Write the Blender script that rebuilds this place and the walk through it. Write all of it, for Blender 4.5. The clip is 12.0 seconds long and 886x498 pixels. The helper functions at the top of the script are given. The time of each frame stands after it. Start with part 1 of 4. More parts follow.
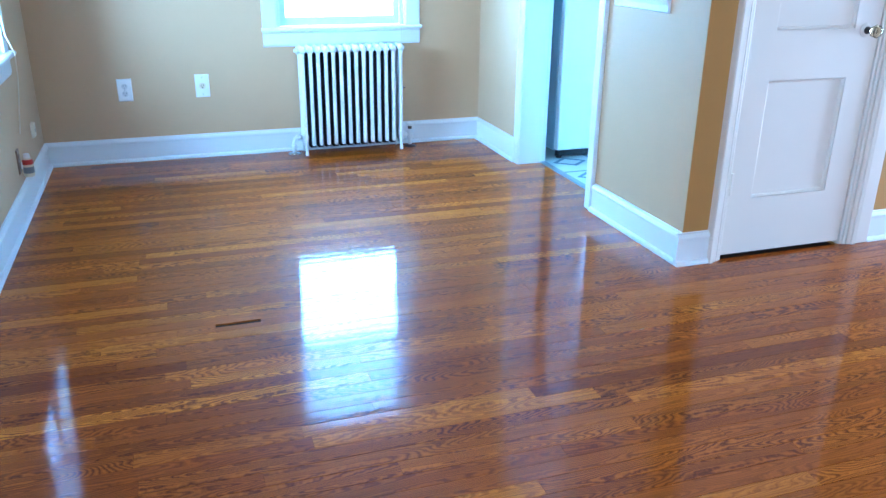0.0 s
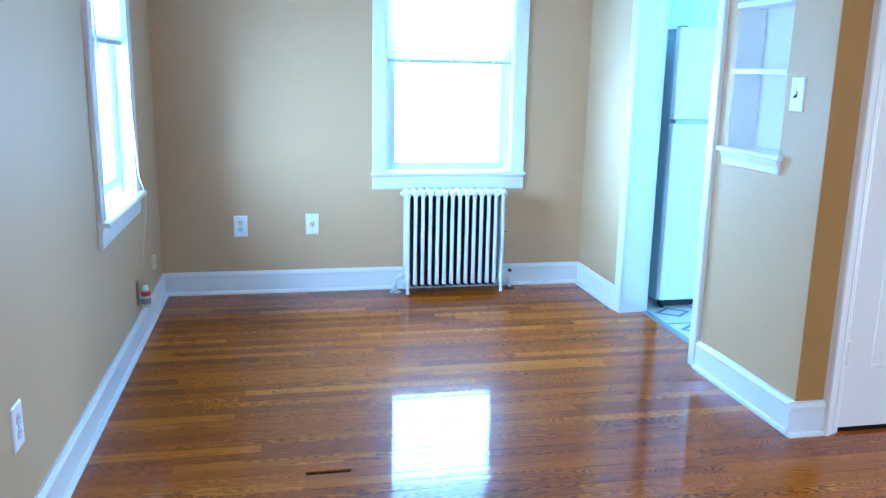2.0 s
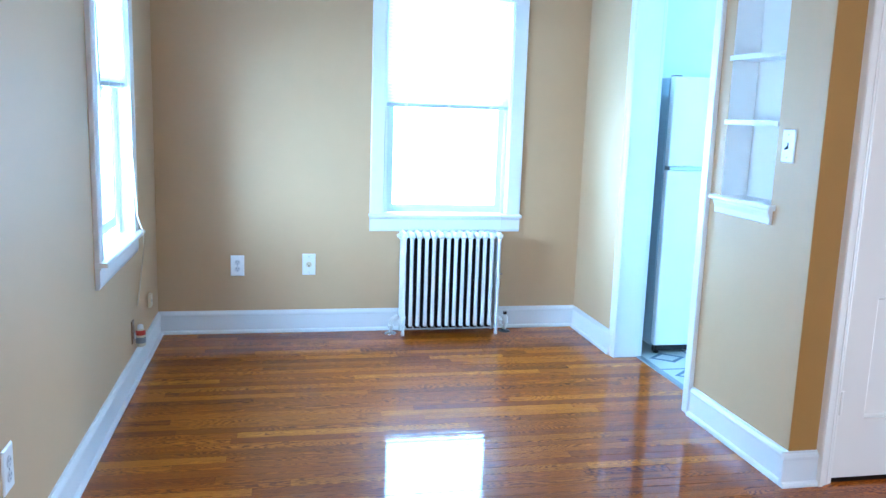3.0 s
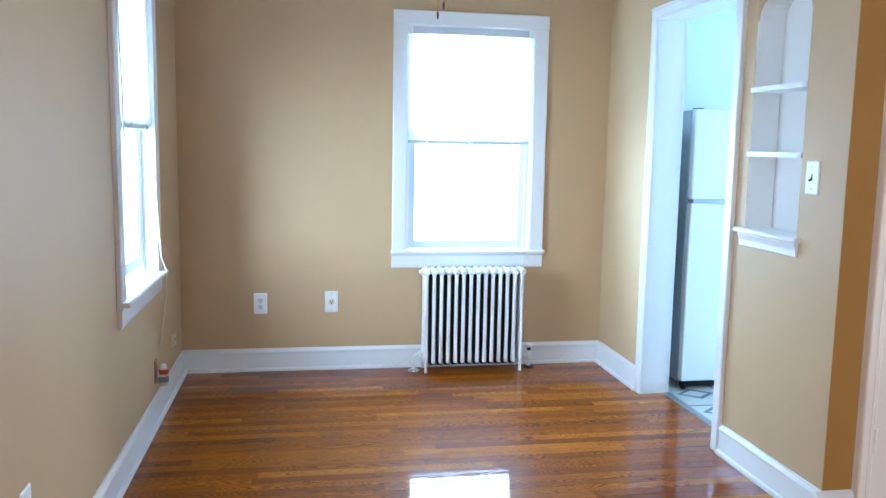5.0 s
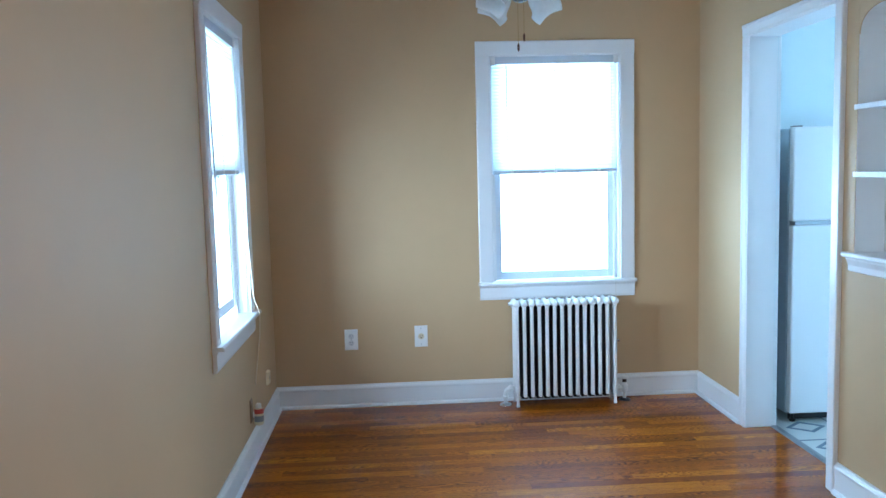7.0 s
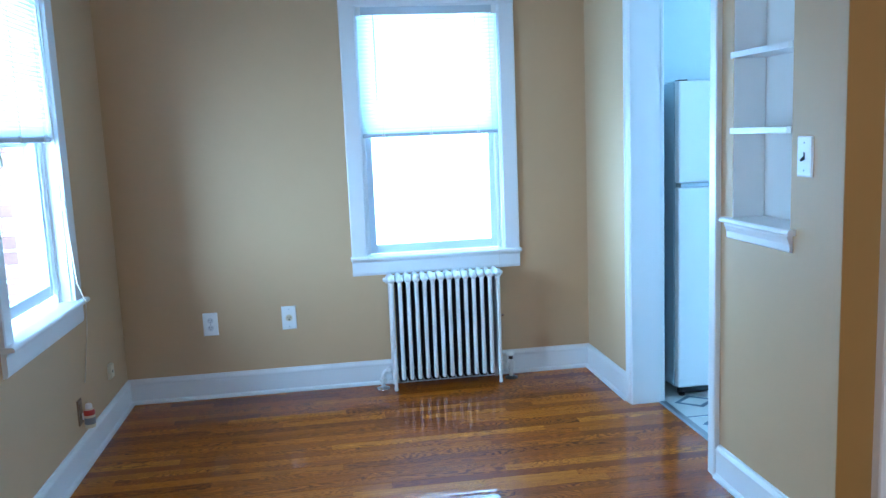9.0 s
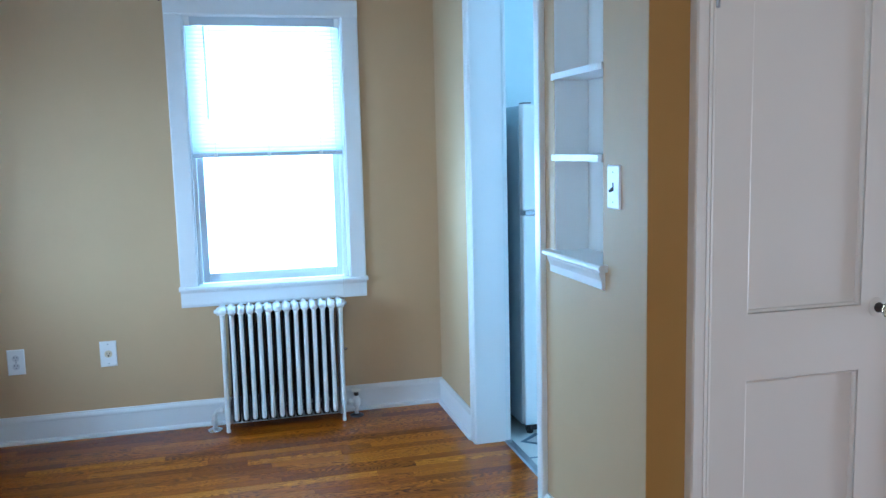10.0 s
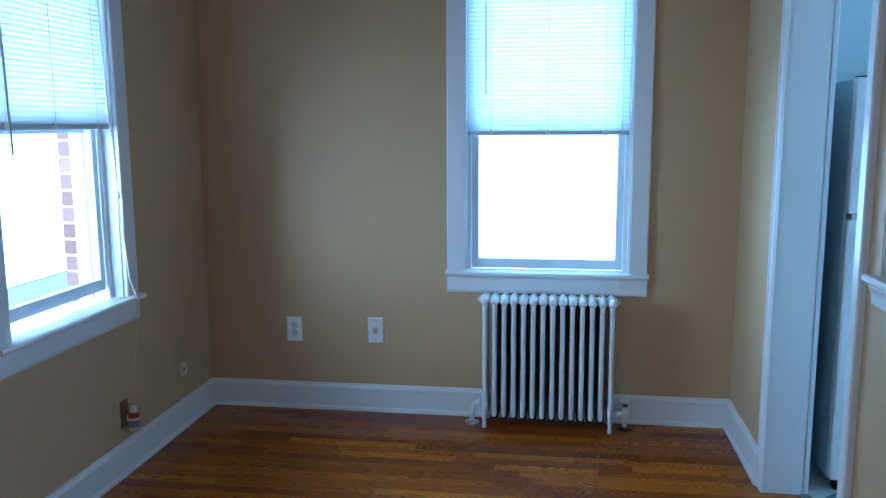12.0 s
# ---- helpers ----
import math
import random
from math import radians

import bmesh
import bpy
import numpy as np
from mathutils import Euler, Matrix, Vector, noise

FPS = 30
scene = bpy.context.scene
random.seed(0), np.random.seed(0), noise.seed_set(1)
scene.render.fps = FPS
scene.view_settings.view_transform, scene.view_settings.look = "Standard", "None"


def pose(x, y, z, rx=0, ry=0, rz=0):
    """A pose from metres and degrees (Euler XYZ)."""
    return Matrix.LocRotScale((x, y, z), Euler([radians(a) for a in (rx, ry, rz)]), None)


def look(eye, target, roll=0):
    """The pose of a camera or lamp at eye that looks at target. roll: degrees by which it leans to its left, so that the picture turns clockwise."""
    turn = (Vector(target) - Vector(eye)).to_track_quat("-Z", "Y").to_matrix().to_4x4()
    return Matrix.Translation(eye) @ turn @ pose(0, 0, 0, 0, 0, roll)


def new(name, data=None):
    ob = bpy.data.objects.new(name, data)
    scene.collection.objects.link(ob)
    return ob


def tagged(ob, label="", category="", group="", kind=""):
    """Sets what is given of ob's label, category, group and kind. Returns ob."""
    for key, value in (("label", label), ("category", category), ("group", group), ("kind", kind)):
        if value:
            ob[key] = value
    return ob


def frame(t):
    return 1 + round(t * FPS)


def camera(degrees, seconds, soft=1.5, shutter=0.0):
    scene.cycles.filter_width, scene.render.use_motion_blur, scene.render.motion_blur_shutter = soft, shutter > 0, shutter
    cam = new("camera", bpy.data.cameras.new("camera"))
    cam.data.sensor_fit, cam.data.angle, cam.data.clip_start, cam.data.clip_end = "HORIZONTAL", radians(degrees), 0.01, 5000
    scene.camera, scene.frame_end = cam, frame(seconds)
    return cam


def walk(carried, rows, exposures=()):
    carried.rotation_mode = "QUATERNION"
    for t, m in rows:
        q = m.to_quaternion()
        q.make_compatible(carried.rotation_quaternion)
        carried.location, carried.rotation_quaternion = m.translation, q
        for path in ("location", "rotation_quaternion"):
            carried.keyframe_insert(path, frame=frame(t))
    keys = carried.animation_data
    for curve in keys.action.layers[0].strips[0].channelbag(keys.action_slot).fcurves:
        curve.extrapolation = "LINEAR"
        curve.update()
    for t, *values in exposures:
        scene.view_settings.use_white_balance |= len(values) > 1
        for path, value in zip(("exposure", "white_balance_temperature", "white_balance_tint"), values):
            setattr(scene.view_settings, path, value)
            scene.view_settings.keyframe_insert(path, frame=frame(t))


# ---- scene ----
cam = camera(57.6, 12.0)
PATH = [
    (0, (0.693, -4.828, 1.222), (1.292, -3.063, 0.498), 0.6),
    (0.5, (0.707, -4.816, 1.241), (1.229, -2.996, 0.597), 1.1),
    (1, (0.688, -4.804, 1.275), (1.157, -2.938, 0.729), 1.1),
    (1.5, (0.691, -4.792, 1.297), (1.074, -2.892, 0.807), 1.0),
    (2, (0.698, -4.792, 1.312), (1.085, -2.878, 0.883), 1.1),
    (2.5, (0.703, -4.797, 1.327), (1.101, -2.873, 0.95), 1.5),
    (3, (0.702, -4.81, 1.342), (1.097, -2.878, 1.005), 1.9),
    (5, (0.729, -4.799, 1.347), (1.06, -2.843, 1.094), 1.0),
    (5.5, (0.735, -4.79, 1.381), (1.032, -2.827, 1.136), 0.8),
    (6, (0.726, -4.783, 1.378), (0.991, -2.815, 1.139), 0.3),
    (6.5, (0.723, -4.766, 1.384), (0.906, -2.786, 1.162), -0.8),
    (7, (0.745, -4.746, 1.398), (0.857, -2.759, 1.202), -1.5),
    (7.2, (0.771, -4.756, 1.409), (0.863, -2.768, 1.209), -1.9),
    (8.8, (1.023, -4.408, 1.369), (1.314, -2.453, 1.063), -2.0),
    (9, (1.114, -4.375, 1.374), (1.39, -2.415, 1.088), -2.4),
    (9.5, (1.367, -4.312, 1.385), (1.676, -2.35, 1.15), -2.4),
    (10, (1.531, -4.181, 1.374), (2.016, -2.256, 1.128), -1.4),
    (10.5, (1.643, -4.006, 1.389), (2.206, -2.102, 1.143), -0.5),
    (11, (1.766, -3.887, 1.404), (2.073, -1.922, 1.189), 0.2),
    (11.5, (1.812, -3.846, 1.418), (1.832, -1.855, 1.231), 0.5),
    (12, (1.765, -3.779, 1.409), (1.475, -1.823, 1.105), -0.3),
]
EXPOSURES = [(0.0, 0.92, 3960, -3), (1.0, 0.79, 3960, -3), (2.0, 0.80, 4150, -2), (3.0, 0.84, 4450, 0), (5.0, 0.54, 5330, 5), (6.0, 0.30, 5380, 6), (7.0, 0.02, 5150, 3), (9.0, 0.05, 4500, -1), (10.0, -0.03, 4680, -1), (10.5, -0.40, 4560, -1), (11.0, -0.62, 4480, -1), (12.0, -0.92, 4580, 2)]
walk(cam, [(t, look(eye, target, roll)) for t, eye, target, roll in PATH], EXPOSURES)

# ---- world and lights ----
world = bpy.data.worlds.new("world")
scene.world = world
world.use_nodes = True
wn = world.node_tree
sky = wn.nodes.new("ShaderNodeTexSky")
sky.sky_type = "NISHITA"
sky.sun_disc = False
sky.sun_elevation = radians(60)
sky.sun_rotation = radians(150)
wn.nodes["Background"].inputs["Strength"].default_value = 0.12
wn.links.new(sky.outputs["Color"], wn.nodes["Background"].inputs["Color"])

sun = new("sun", bpy.data.lights.new("sun", "SUN"))
sun.data.energy = 3.0
sun.data.angle = radians(0.5)
sun.data.color = (1.0, 0.95, 0.88)
sun.matrix_basis = look((4, -7, 14), (0, 0, 0))


def window_lamp(eye, target, width, height, watts, colour=(0.52, 0.77, 1.0)):
    lamp = new("window_light", bpy.data.lights.new("window_light", "AREA"))
    lamp.data.shape = "RECTANGLE"
    lamp.data.size, lamp.data.size_y = width, height
    lamp.data.energy = watts
    lamp.data.color = colour
    lamp.matrix_basis = look(eye, target)
    return lamp


window_lamp((1.694, 0.55, 1.42), (1.694, -1.0, 1.42), 1.30, 1.60, 105)
window_lamp((-0.78, -1.52, 1.22), (1.1, -0.55, 1.20), 1.15, 0.95, 110, (0.72, 0.86, 1.0))
window_lamp((3.79, 0.06, 1.45), (3.79, -1.5, 1.30), 0.42, 1.15, 42, (0.70, 0.86, 1.0))
window_lamp((5.30, -2.74, 0.70), (3.0, -2.84, 0.45), 0.56, 1.10, 30, (0.96, 0.97, 1.0))
window_lamp((-0.10, -5.95, 1.30), (3.0, -4.9, 1.00), 0.80, 1.10, 42, (1.0, 0.93, 0.88))
# South window is out of view, added here as fill for the room.
window_lamp((3.0, -7.30, 1.40), (3.0, -5.0, 1.25), 1.60, 1.30, 14, (1.0, 0.93, 0.90))


# ---- materials ----
def material(name):
    m = bpy.data.materials.new(name)
    m.use_nodes = True
    return m, m.node_tree, m.node_tree.nodes["Principled BSDF"]


def node(tree, kind, **values):
    n = tree.nodes.new(kind)
    for key, value in values.items():
        n.inputs[key].default_value = value
    return n


def ramp(tree, source, stops):
    n = tree.nodes.new("ShaderNodeValToRGB")
    while len(n.color_ramp.elements) < len(stops):
        n.color_ramp.elements.new(0.5)
    for e, (p, c) in zip(n.color_ramp.elements, stops):
        e.position, e.color = p, (*c, 1)
    tree.links.new(source, n.inputs["Fac"])
    return n


def painted(name, colour, rough=0.45, vary=0.06, bump=0.08, grain=260.0, stain=1.6, coat=0.0, spec=0.5):
    """A painted surface: faint patches, roller texture, uneven sheen."""
    m, tree, b = material(name)
    geo = tree.nodes.new("ShaderNodeNewGeometry")
    big = node(tree, "ShaderNodeTexNoise", Scale=stain, Detail=5.0, Roughness=0.6)
    fine = node(tree, "ShaderNodeTexNoise", Scale=grain, Detail=3.0)
    for n in (big, fine):
        tree.links.new(geo.outputs["Position"], n.inputs["Vector"])
    lo = tuple(c * (1 - vary) for c in colour)
    hi = tuple(min(1, c * (1 + vary)) for c in colour)
    col = ramp(tree, big.outputs["Fac"], [(0.3, lo), (0.7, hi)])
    tree.links.new(col.outputs["Color"], b.inputs["Base Color"])
    r = ramp(tree, big.outputs["Fac"], [(0.25, (rough * 0.93,) * 3), (0.8, (min(1, rough * 1.1),) * 3)])
    tree.links.new(r.outputs["Color"], b.inputs["Roughness"])
    bm_ = node(tree, "ShaderNodeBump", Strength=bump, Distance=0.002)
    tree.links.new(fine.outputs["Fac"], bm_.inputs["Height"])
    tree.links.new(bm_.outputs["Normal"], b.inputs["Normal"])
    b.inputs["Specular IOR Level"].default_value = spec
    b.inputs["Coat Weight"].default_value = coat
    b.inputs["Coat Roughness"].default_value = 0.15
    return m


def metal(name, colour, rough):
    m, tree, b = material(name)
    b.inputs["Metallic"].default_value = 1.0
    n = node(tree, "ShaderNodeTexNoise", Scale=60.0, Detail=4.0)
    c = ramp(tree, n.outputs["Fac"], [(0.3, tuple(v * 0.75 for v in colour)), (0.7, colour)])
    tree.links.new(c.outputs["Color"], b.inputs["Base Color"])
    r = ramp(tree, n.outputs["Fac"], [(0.3, (rough * 0.7,) * 3), (0.8, (min(1, rough * 1.4),) * 3)])
    tree.links.new(r.outputs["Color"], b.inputs["Roughness"])
    return m


def plastic(name, colour, rough=0.35):
    m, tree, b = material(name)
    n = node(tree, "ShaderNodeTexNoise", Scale=35.0, Detail=4.0)
    c = ramp(tree, n.outputs["Fac"], [(0.3, tuple(v * 0.93 for v in colour)), (0.7, colour)])
    tree.links.new(c.outputs["Color"], b.inputs["Base Color"])
    b.inputs["Roughness"].default_value = rough
    return m


def oak(name, island=False):
    """Stained strip oak under a glossy worn varnish, each strip of its own tone; the grain runs along x."""
    m, tree, b = material(name)
    L = tree.links.new
    geo = tree.nodes.new("ShaderNodeNewGeometry")
    if island:
        rnd = geo.outputs["Random Per Island"]
    else:
        rnd = tree.nodes.new("ShaderNodeObjectInfo").outputs["Random"]
    shift = node(tree, "ShaderNodeVectorMath")
    shift.operation = "SCALE"
    shift.inputs[0].default_value = (37.0, 91.0, 53.0)
    L(rnd, shift.inputs["Scale"])
    add = node(tree, "ShaderNodeVectorMath")
    L(geo.outputs["Position"], add.inputs[0])
    L(shift.outputs[0], add.inputs[1])
    stretch = node(tree, "ShaderNodeVectorMath")
    stretch.operation = "MULTIPLY"
    stretch.inputs[1].default_value = (1.7, 13.0, 4.0)
    L(add.outputs[0], stretch.inputs[0])
    # growth rings: close contour bands of a stretched field, which close into pointed arches with a jagged edge
    field = node(tree, "ShaderNodeTexNoise", Scale=1.0, Detail=1.5, Roughness=0.4)
    L(stretch.outputs[0], field.inputs["Vector"])
    jag_in = node(tree, "ShaderNodeVectorMath")
    jag_in.operation = "MULTIPLY"
    jag_in.inputs[1].default_value = (75.0, 45.0, 30.0)
    L(add.outputs[0], jag_in.inputs[0])
    jag = node(tree, "ShaderNodeTexNoise", Scale=1.0, Detail=2.0, Roughness=0.5)
    L(jag_in.outputs[0], jag.inputs["Vector"])
    bands = node(tree, "ShaderNodeMath")
    bands.operation = "MULTIPLY_ADD"
    bands.inputs[1].default_value = 38.0
    jagged = node(tree, "ShaderNodeMath")
    jagged.operation = "MULTIPLY"
    jagged.inputs[1].default_value = 0.9
    L(jag.outputs["Fac"], jagged.inputs[0])
    L(field.outputs["Fac"], bands.inputs[0])
    L(jagged.outputs[0], bands.inputs[2])
    saw = node(tree, "ShaderNodeMath")
    saw.operation = "PINGPONG"
    saw.inputs[1].default_value = 0.5
    L(bands.outputs[0], saw.inputs[0])
    fine_in = node(tree, "ShaderNodeVectorMath")
    fine_in.operation = "MULTIPLY"
    fine_in.inputs[1].default_value = (5.0, 380.0, 60.0)
    L(add.outputs[0], fine_in.inputs[0])
    pores = node(tree, "ShaderNodeTexNoise", Scale=1.0, Detail=3.0, Roughness=0.6)
    L(fine_in.outputs[0], pores.inputs["Vector"])
    tone = ramp(tree, rnd, [(0.0, (0.190, 0.0400, 0.0008)), (0.18, (0.340, 0.0910, 0.0018)), (0.36, (0.250, 0.0560, 0.0010)), (0.55, (0.440, 0.1320, 0.0032)),
                            (0.70, (0.220, 0.0480, 0.0008)), (0.86, (0.520, 0.1740, 0.0050)), (1.0, (0.300, 0.0740, 0.0014))])
    ring = ramp(tree, saw.outputs[0], [(0.03, (0.26, 0.18, 0.12)), (0.17, (0.66, 0.58, 0.50)), (0.30, (1.0, 1.0, 1.0)), (0.50, (1.34, 1.42, 1.45))])
    marked = node(tree, "ShaderNodeMath")
    marked.operation = "FRACT"
    scaled = node(tree, "ShaderNodeMath")
    scaled.operation = "MULTIPLY"
    scaled.inputs[1].default_value = 17.3
    L(rnd, scaled.inputs[0])
    L(scaled.outputs[0], marked.inputs[0])
    amount = ramp(tree, marked.outputs[0], [(0.0, (0.35,) * 3), (0.5, (0.68,) * 3), (1.0, (1.0,) * 3)])
    mix1 = node(tree, "ShaderNodeMixRGB")
    mix1.blend_type = "MULTIPLY"
    L(amount.outputs["Color"], mix1.inputs["Fac"])
    L(tone.outputs["Color"], mix1.inputs["Color1"])
    L(ring.outputs["Color"], mix1.inputs["Color2"])
    pore = ramp(tree, pores.outputs["Fac"], [(0.36, (0.60, 0.52, 0.46)), (0.50, (1.0, 1.0, 1.0)), (0.75, (1.12, 1.10, 1.05))])
    mix2 = node(tree, "ShaderNodeMixRGB", Fac=0.7)
    mix2.blend_type = "MULTIPLY"
    L(mix1.outputs["Color"], mix2.inputs["Color1"])
    L(pore.outputs["Color"], mix2.inputs["Color2"])
    L(mix2.outputs["Color"], b.inputs["Base Color"])
    # varnish: worn patches, brush marks along the strips, slight cupping
    worn = node(tree, "ShaderNodeTexNoise", Scale=2.6, Detail=6.0, Roughness=0.65)
    L(geo.outputs["Position"], worn.inputs["Vector"])
    rough = ramp(tree, worn.outputs["Fac"], [(0.35, (0.035,) * 3), (0.7, (0.075,) * 3)])
    L(rough.outputs["Color"], b.inputs["Coat Roughness"])
    b.inputs["Roughness"].default_value = 0.5
    b.inputs["Coat Weight"].default_value = 0.74
    b.inputs["Coat IOR"].default_value = 1.43
    b.inputs["Specular IOR Level"].default_value = 0.05
    brush_in = node(tree, "ShaderNodeVectorMath")
    brush_in.operation = "MULTIPLY"
    brush_in.inputs[1].default_value = (12.0, 70.0, 1.0)
    L(add.outputs[0], brush_in.inputs[0])
    brush = node(tree, "ShaderNodeTexNoise", Scale=1.0, Detail=3.0, Roughness=0.5)
    L(brush_in.outputs[0], brush.inputs["Vector"])
    low = node(tree, "ShaderNodeBump", Strength=0.11, Distance=0.002)
    L(brush.outputs["Fac"], low.inputs["Height"])
    hi = node(tree, "ShaderNodeBump", Strength=0.03, Distance=0.001)
    L(pores.outputs["Fac"], hi.inputs["Height"])
    L(low.outputs["Normal"], hi.inputs["Normal"])
    L(hi.outputs["Normal"], b.inputs["Normal"])
    L(hi.outputs["Normal"], b.inputs["Coat Normal"])
    return m


def pane_glass(name):
    m, tree, b = material(name)
    tree.nodes.remove(b)
    clear = node(tree, "ShaderNodeBsdfTransparent")
    gloss = node(tree, "ShaderNodeBsdfGlossy", Roughness=0.02)
    lw = node(tree, "ShaderNodeLayerWeight", Blend=0.5)
    power = node(tree, "ShaderNodeMath")
    power.operation = "POWER"
    power.inputs[1].default_value = 5.0
    tree.links.new(lw.outputs["Facing"], power.inputs[0])
    fres = node(tree, "ShaderNodeMath")
    fres.operation = "MULTIPLY_ADD"
    fres.inputs[1].default_value, fres.inputs[2].default_value = 0.9, 0.04
    tree.links.new(power.outputs[0], fres.inputs[0])
    mix = node(tree, "ShaderNodeMixShader")
    tree.links.new(fres.outputs[0], mix.inputs[0])
    tree.links.new(clear.outputs[0], mix.inputs[1])
    tree.links.new(gloss.outputs[0], mix.inputs[2])
    tree.links.new(mix.outputs[0], tree.nodes["Material Output"].inputs["Surface"])
    return m


def translucent(name, colour, share, rough=0.4):
    m, tree, b = material(name)
    n = node(tree, "ShaderNodeTexNoise", Scale=8.0, Detail=3.0)
    c = ramp(tree, n.outputs["Fac"], [(0.3, tuple(v * 0.94 for v in colour)), (0.7, colour)])
    tree.links.new(c.outputs["Color"], b.inputs["Base Color"])
    b.inputs["Roughness"].default_value = rough
    t = node(tree, "ShaderNodeBsdfTranslucent")
    tree.links.new(c.outputs["Color"], t.inputs["Color"])
    mix = node(tree, "ShaderNodeMixShader", Fac=share)
    tree.links.new(b.outputs[0], mix.inputs[1])
    tree.links.new(t.outputs[0], mix.inputs[2])
    tree.links.new(mix.outputs[0], tree.nodes["Material Output"].inputs["Surface"])
    return m


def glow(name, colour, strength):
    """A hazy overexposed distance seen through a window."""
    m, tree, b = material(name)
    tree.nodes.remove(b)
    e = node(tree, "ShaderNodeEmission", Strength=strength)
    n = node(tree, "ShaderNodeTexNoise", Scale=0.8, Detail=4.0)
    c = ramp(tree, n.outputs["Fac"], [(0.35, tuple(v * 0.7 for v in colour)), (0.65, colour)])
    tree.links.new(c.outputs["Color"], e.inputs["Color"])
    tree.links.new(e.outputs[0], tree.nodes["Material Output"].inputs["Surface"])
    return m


def brickwork(name):
    m, tree, b = material(name)
    rnd = tree.nodes.new("ShaderNodeObjectInfo").outputs["Random"]
    c = ramp(tree, rnd, [(0.0, (0.20, 0.10, 0.075)), (0.5, (0.26, 0.14, 0.11)), (1.0, (0.32, 0.19, 0.15))])
    n = node(tree, "ShaderNodeTexNoise", Scale=45.0, Detail=5.0)
    d = ramp(tree, n.outputs["Fac"], [(0.3, (0.7, 0.7, 0.7)), (0.7, (1.1, 1.1, 1.1))])
    mix = node(tree, "ShaderNodeMixRGB", Fac=1.0)
    mix.blend_type = "MULTIPLY"
    tree.links.new(c.outputs["Color"], mix.inputs["Color1"])
    tree.links.new(d.outputs["Color"], mix.inputs["Color2"])
    tree.links.new(mix.outputs["Color"], b.inputs["Base Color"])
    b.inputs["Roughness"].default_value = 0.9
    bump = node(tree, "ShaderNodeBump", Strength=0.5, Distance=0.003)
    tree.links.new(n.outputs["Fac"], bump.inputs["Height"])
    tree.links.new(bump.outputs["Normal"], b.inputs["Normal"])
    return m


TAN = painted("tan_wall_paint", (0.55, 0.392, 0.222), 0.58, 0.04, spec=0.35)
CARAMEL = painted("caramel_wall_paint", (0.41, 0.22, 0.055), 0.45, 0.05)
WHITE = painted("white_trim_paint", (0.80, 0.81, 0.82), 0.30, 0.012, 0.02, 60.0, 3.0)
DOORPAINT = painted("off_white_door_paint", (0.80, 0.725, 0.635), 0.42, 0.015, 0.03, 70.0, 2.0)
NICHEWHITE = painted("white_niche_paint", (0.84, 0.85, 0.84), 0.4, 0.03)
CEILING = painted("white_ceiling_paint", (0.62, 0.60, 0.56), 0.7, 0.03)
KITCHEN = painted("pale_blue_wall_paint", (0.68, 0.77, 0.80), 0.5, 0.04)
# Near-black rear columns: the shade in the radiator's gaps is put into this colour.
SHADOWED_CORE = painted("shadow_dark_core", (0.024, 0.025, 0.028), 0.7, 0.2)
RADIATOR = painted("white_radiator_enamel", (0.80, 0.80, 0.79), 0.30, 0.04, 0.15, 120.0, 12.0)
VINYL = painted("white_window_vinyl", (0.72, 0.77, 0.83), 0.35, 0.03)
# Backlit blind rails: the shade on their fronts is put into this grey.
HEADRAIL = painted("shaded_white_rail", (0.58, 0.62, 0.67), 0.4, 0.02)
OAK = oak("stained_oak")
OAK_FAR = oak("stained_oak_far", island=True)
# Matt near-black for the shadow inside the gap in the floor.
GAP_SHADOW = plastic("gap_shadow", (0.020, 0.009, 0.005), 1.0)
GAP_SHADOW.node_tree.nodes["Principled BSDF"].inputs["Specular IOR Level"].default_value = 0.0
SUBFLOOR = painted("dark_subfloor", (0.03, 0.017, 0.01), 0.9, 0.2)
GLASS = pane_glass("window_glass")
SLAT = translucent("white_blind_slat", (0.86, 0.88, 0.89), 0.66)
SHADE = translucent("frosted_glass_shade", (0.90, 0.90, 0.89), 0.60, 0.25)
PLATE = plastic("white_plate", (0.88, 0.88, 0.87))
IVORY = plastic("ivory_plate", (0.74, 0.65, 0.46))
SOCKET = plastic("grey_white_socket", (0.70, 0.70, 0.71))
BROWNPLATE = plastic("brown_plate", (0.20, 0.11, 0.055))
BLACK = plastic("black_plastic", (0.02, 0.02, 0.022), 0.4)
GREYPLASTIC = plastic("grey_plastic", (0.22, 0.24, 0.27), 0.4)
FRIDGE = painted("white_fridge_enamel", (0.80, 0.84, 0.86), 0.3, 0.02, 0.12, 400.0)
# Body enamel darker than the doors: the side's shade is in its colour.
FRIDGE_SHADED = painted("shaded_fridge_enamel", (0.42, 0.50, 0.56), 0.45, 0.03, 0.2, 400.0)
CHROME = metal("chrome", (0.75, 0.76, 0.78), 0.2)
STEEL = metal("dull_steel", (0.45, 0.47, 0.50), 0.4)
BRASS = metal("aged_brass", (0.50, 0.34, 0.12), 0.3)
BRONZE = metal("dark_bronze", (0.10, 0.09, 0.085), 0.4)
KVINYL = painted("cream_vinyl_floor", (0.66, 0.68, 0.66), 0.3, 0.05)
KBLUE = painted("blue_grey_vinyl_inlay", (0.10, 0.16, 0.23), 0.3, 0.08)
WOODFOB = plastic("brown_wood_fob", (0.10, 0.04, 0.02), 0.4)
CORD = plastic("white_cord", (0.75, 0.74, 0.70), 0.6)
BEIGECORD = plastic("beige_cord", (0.72, 0.63, 0.48), 0.6)
RED = plastic("red_label", (0.45, 0.04, 0.03), 0.35)
BRICK = brickwork("red_brick")
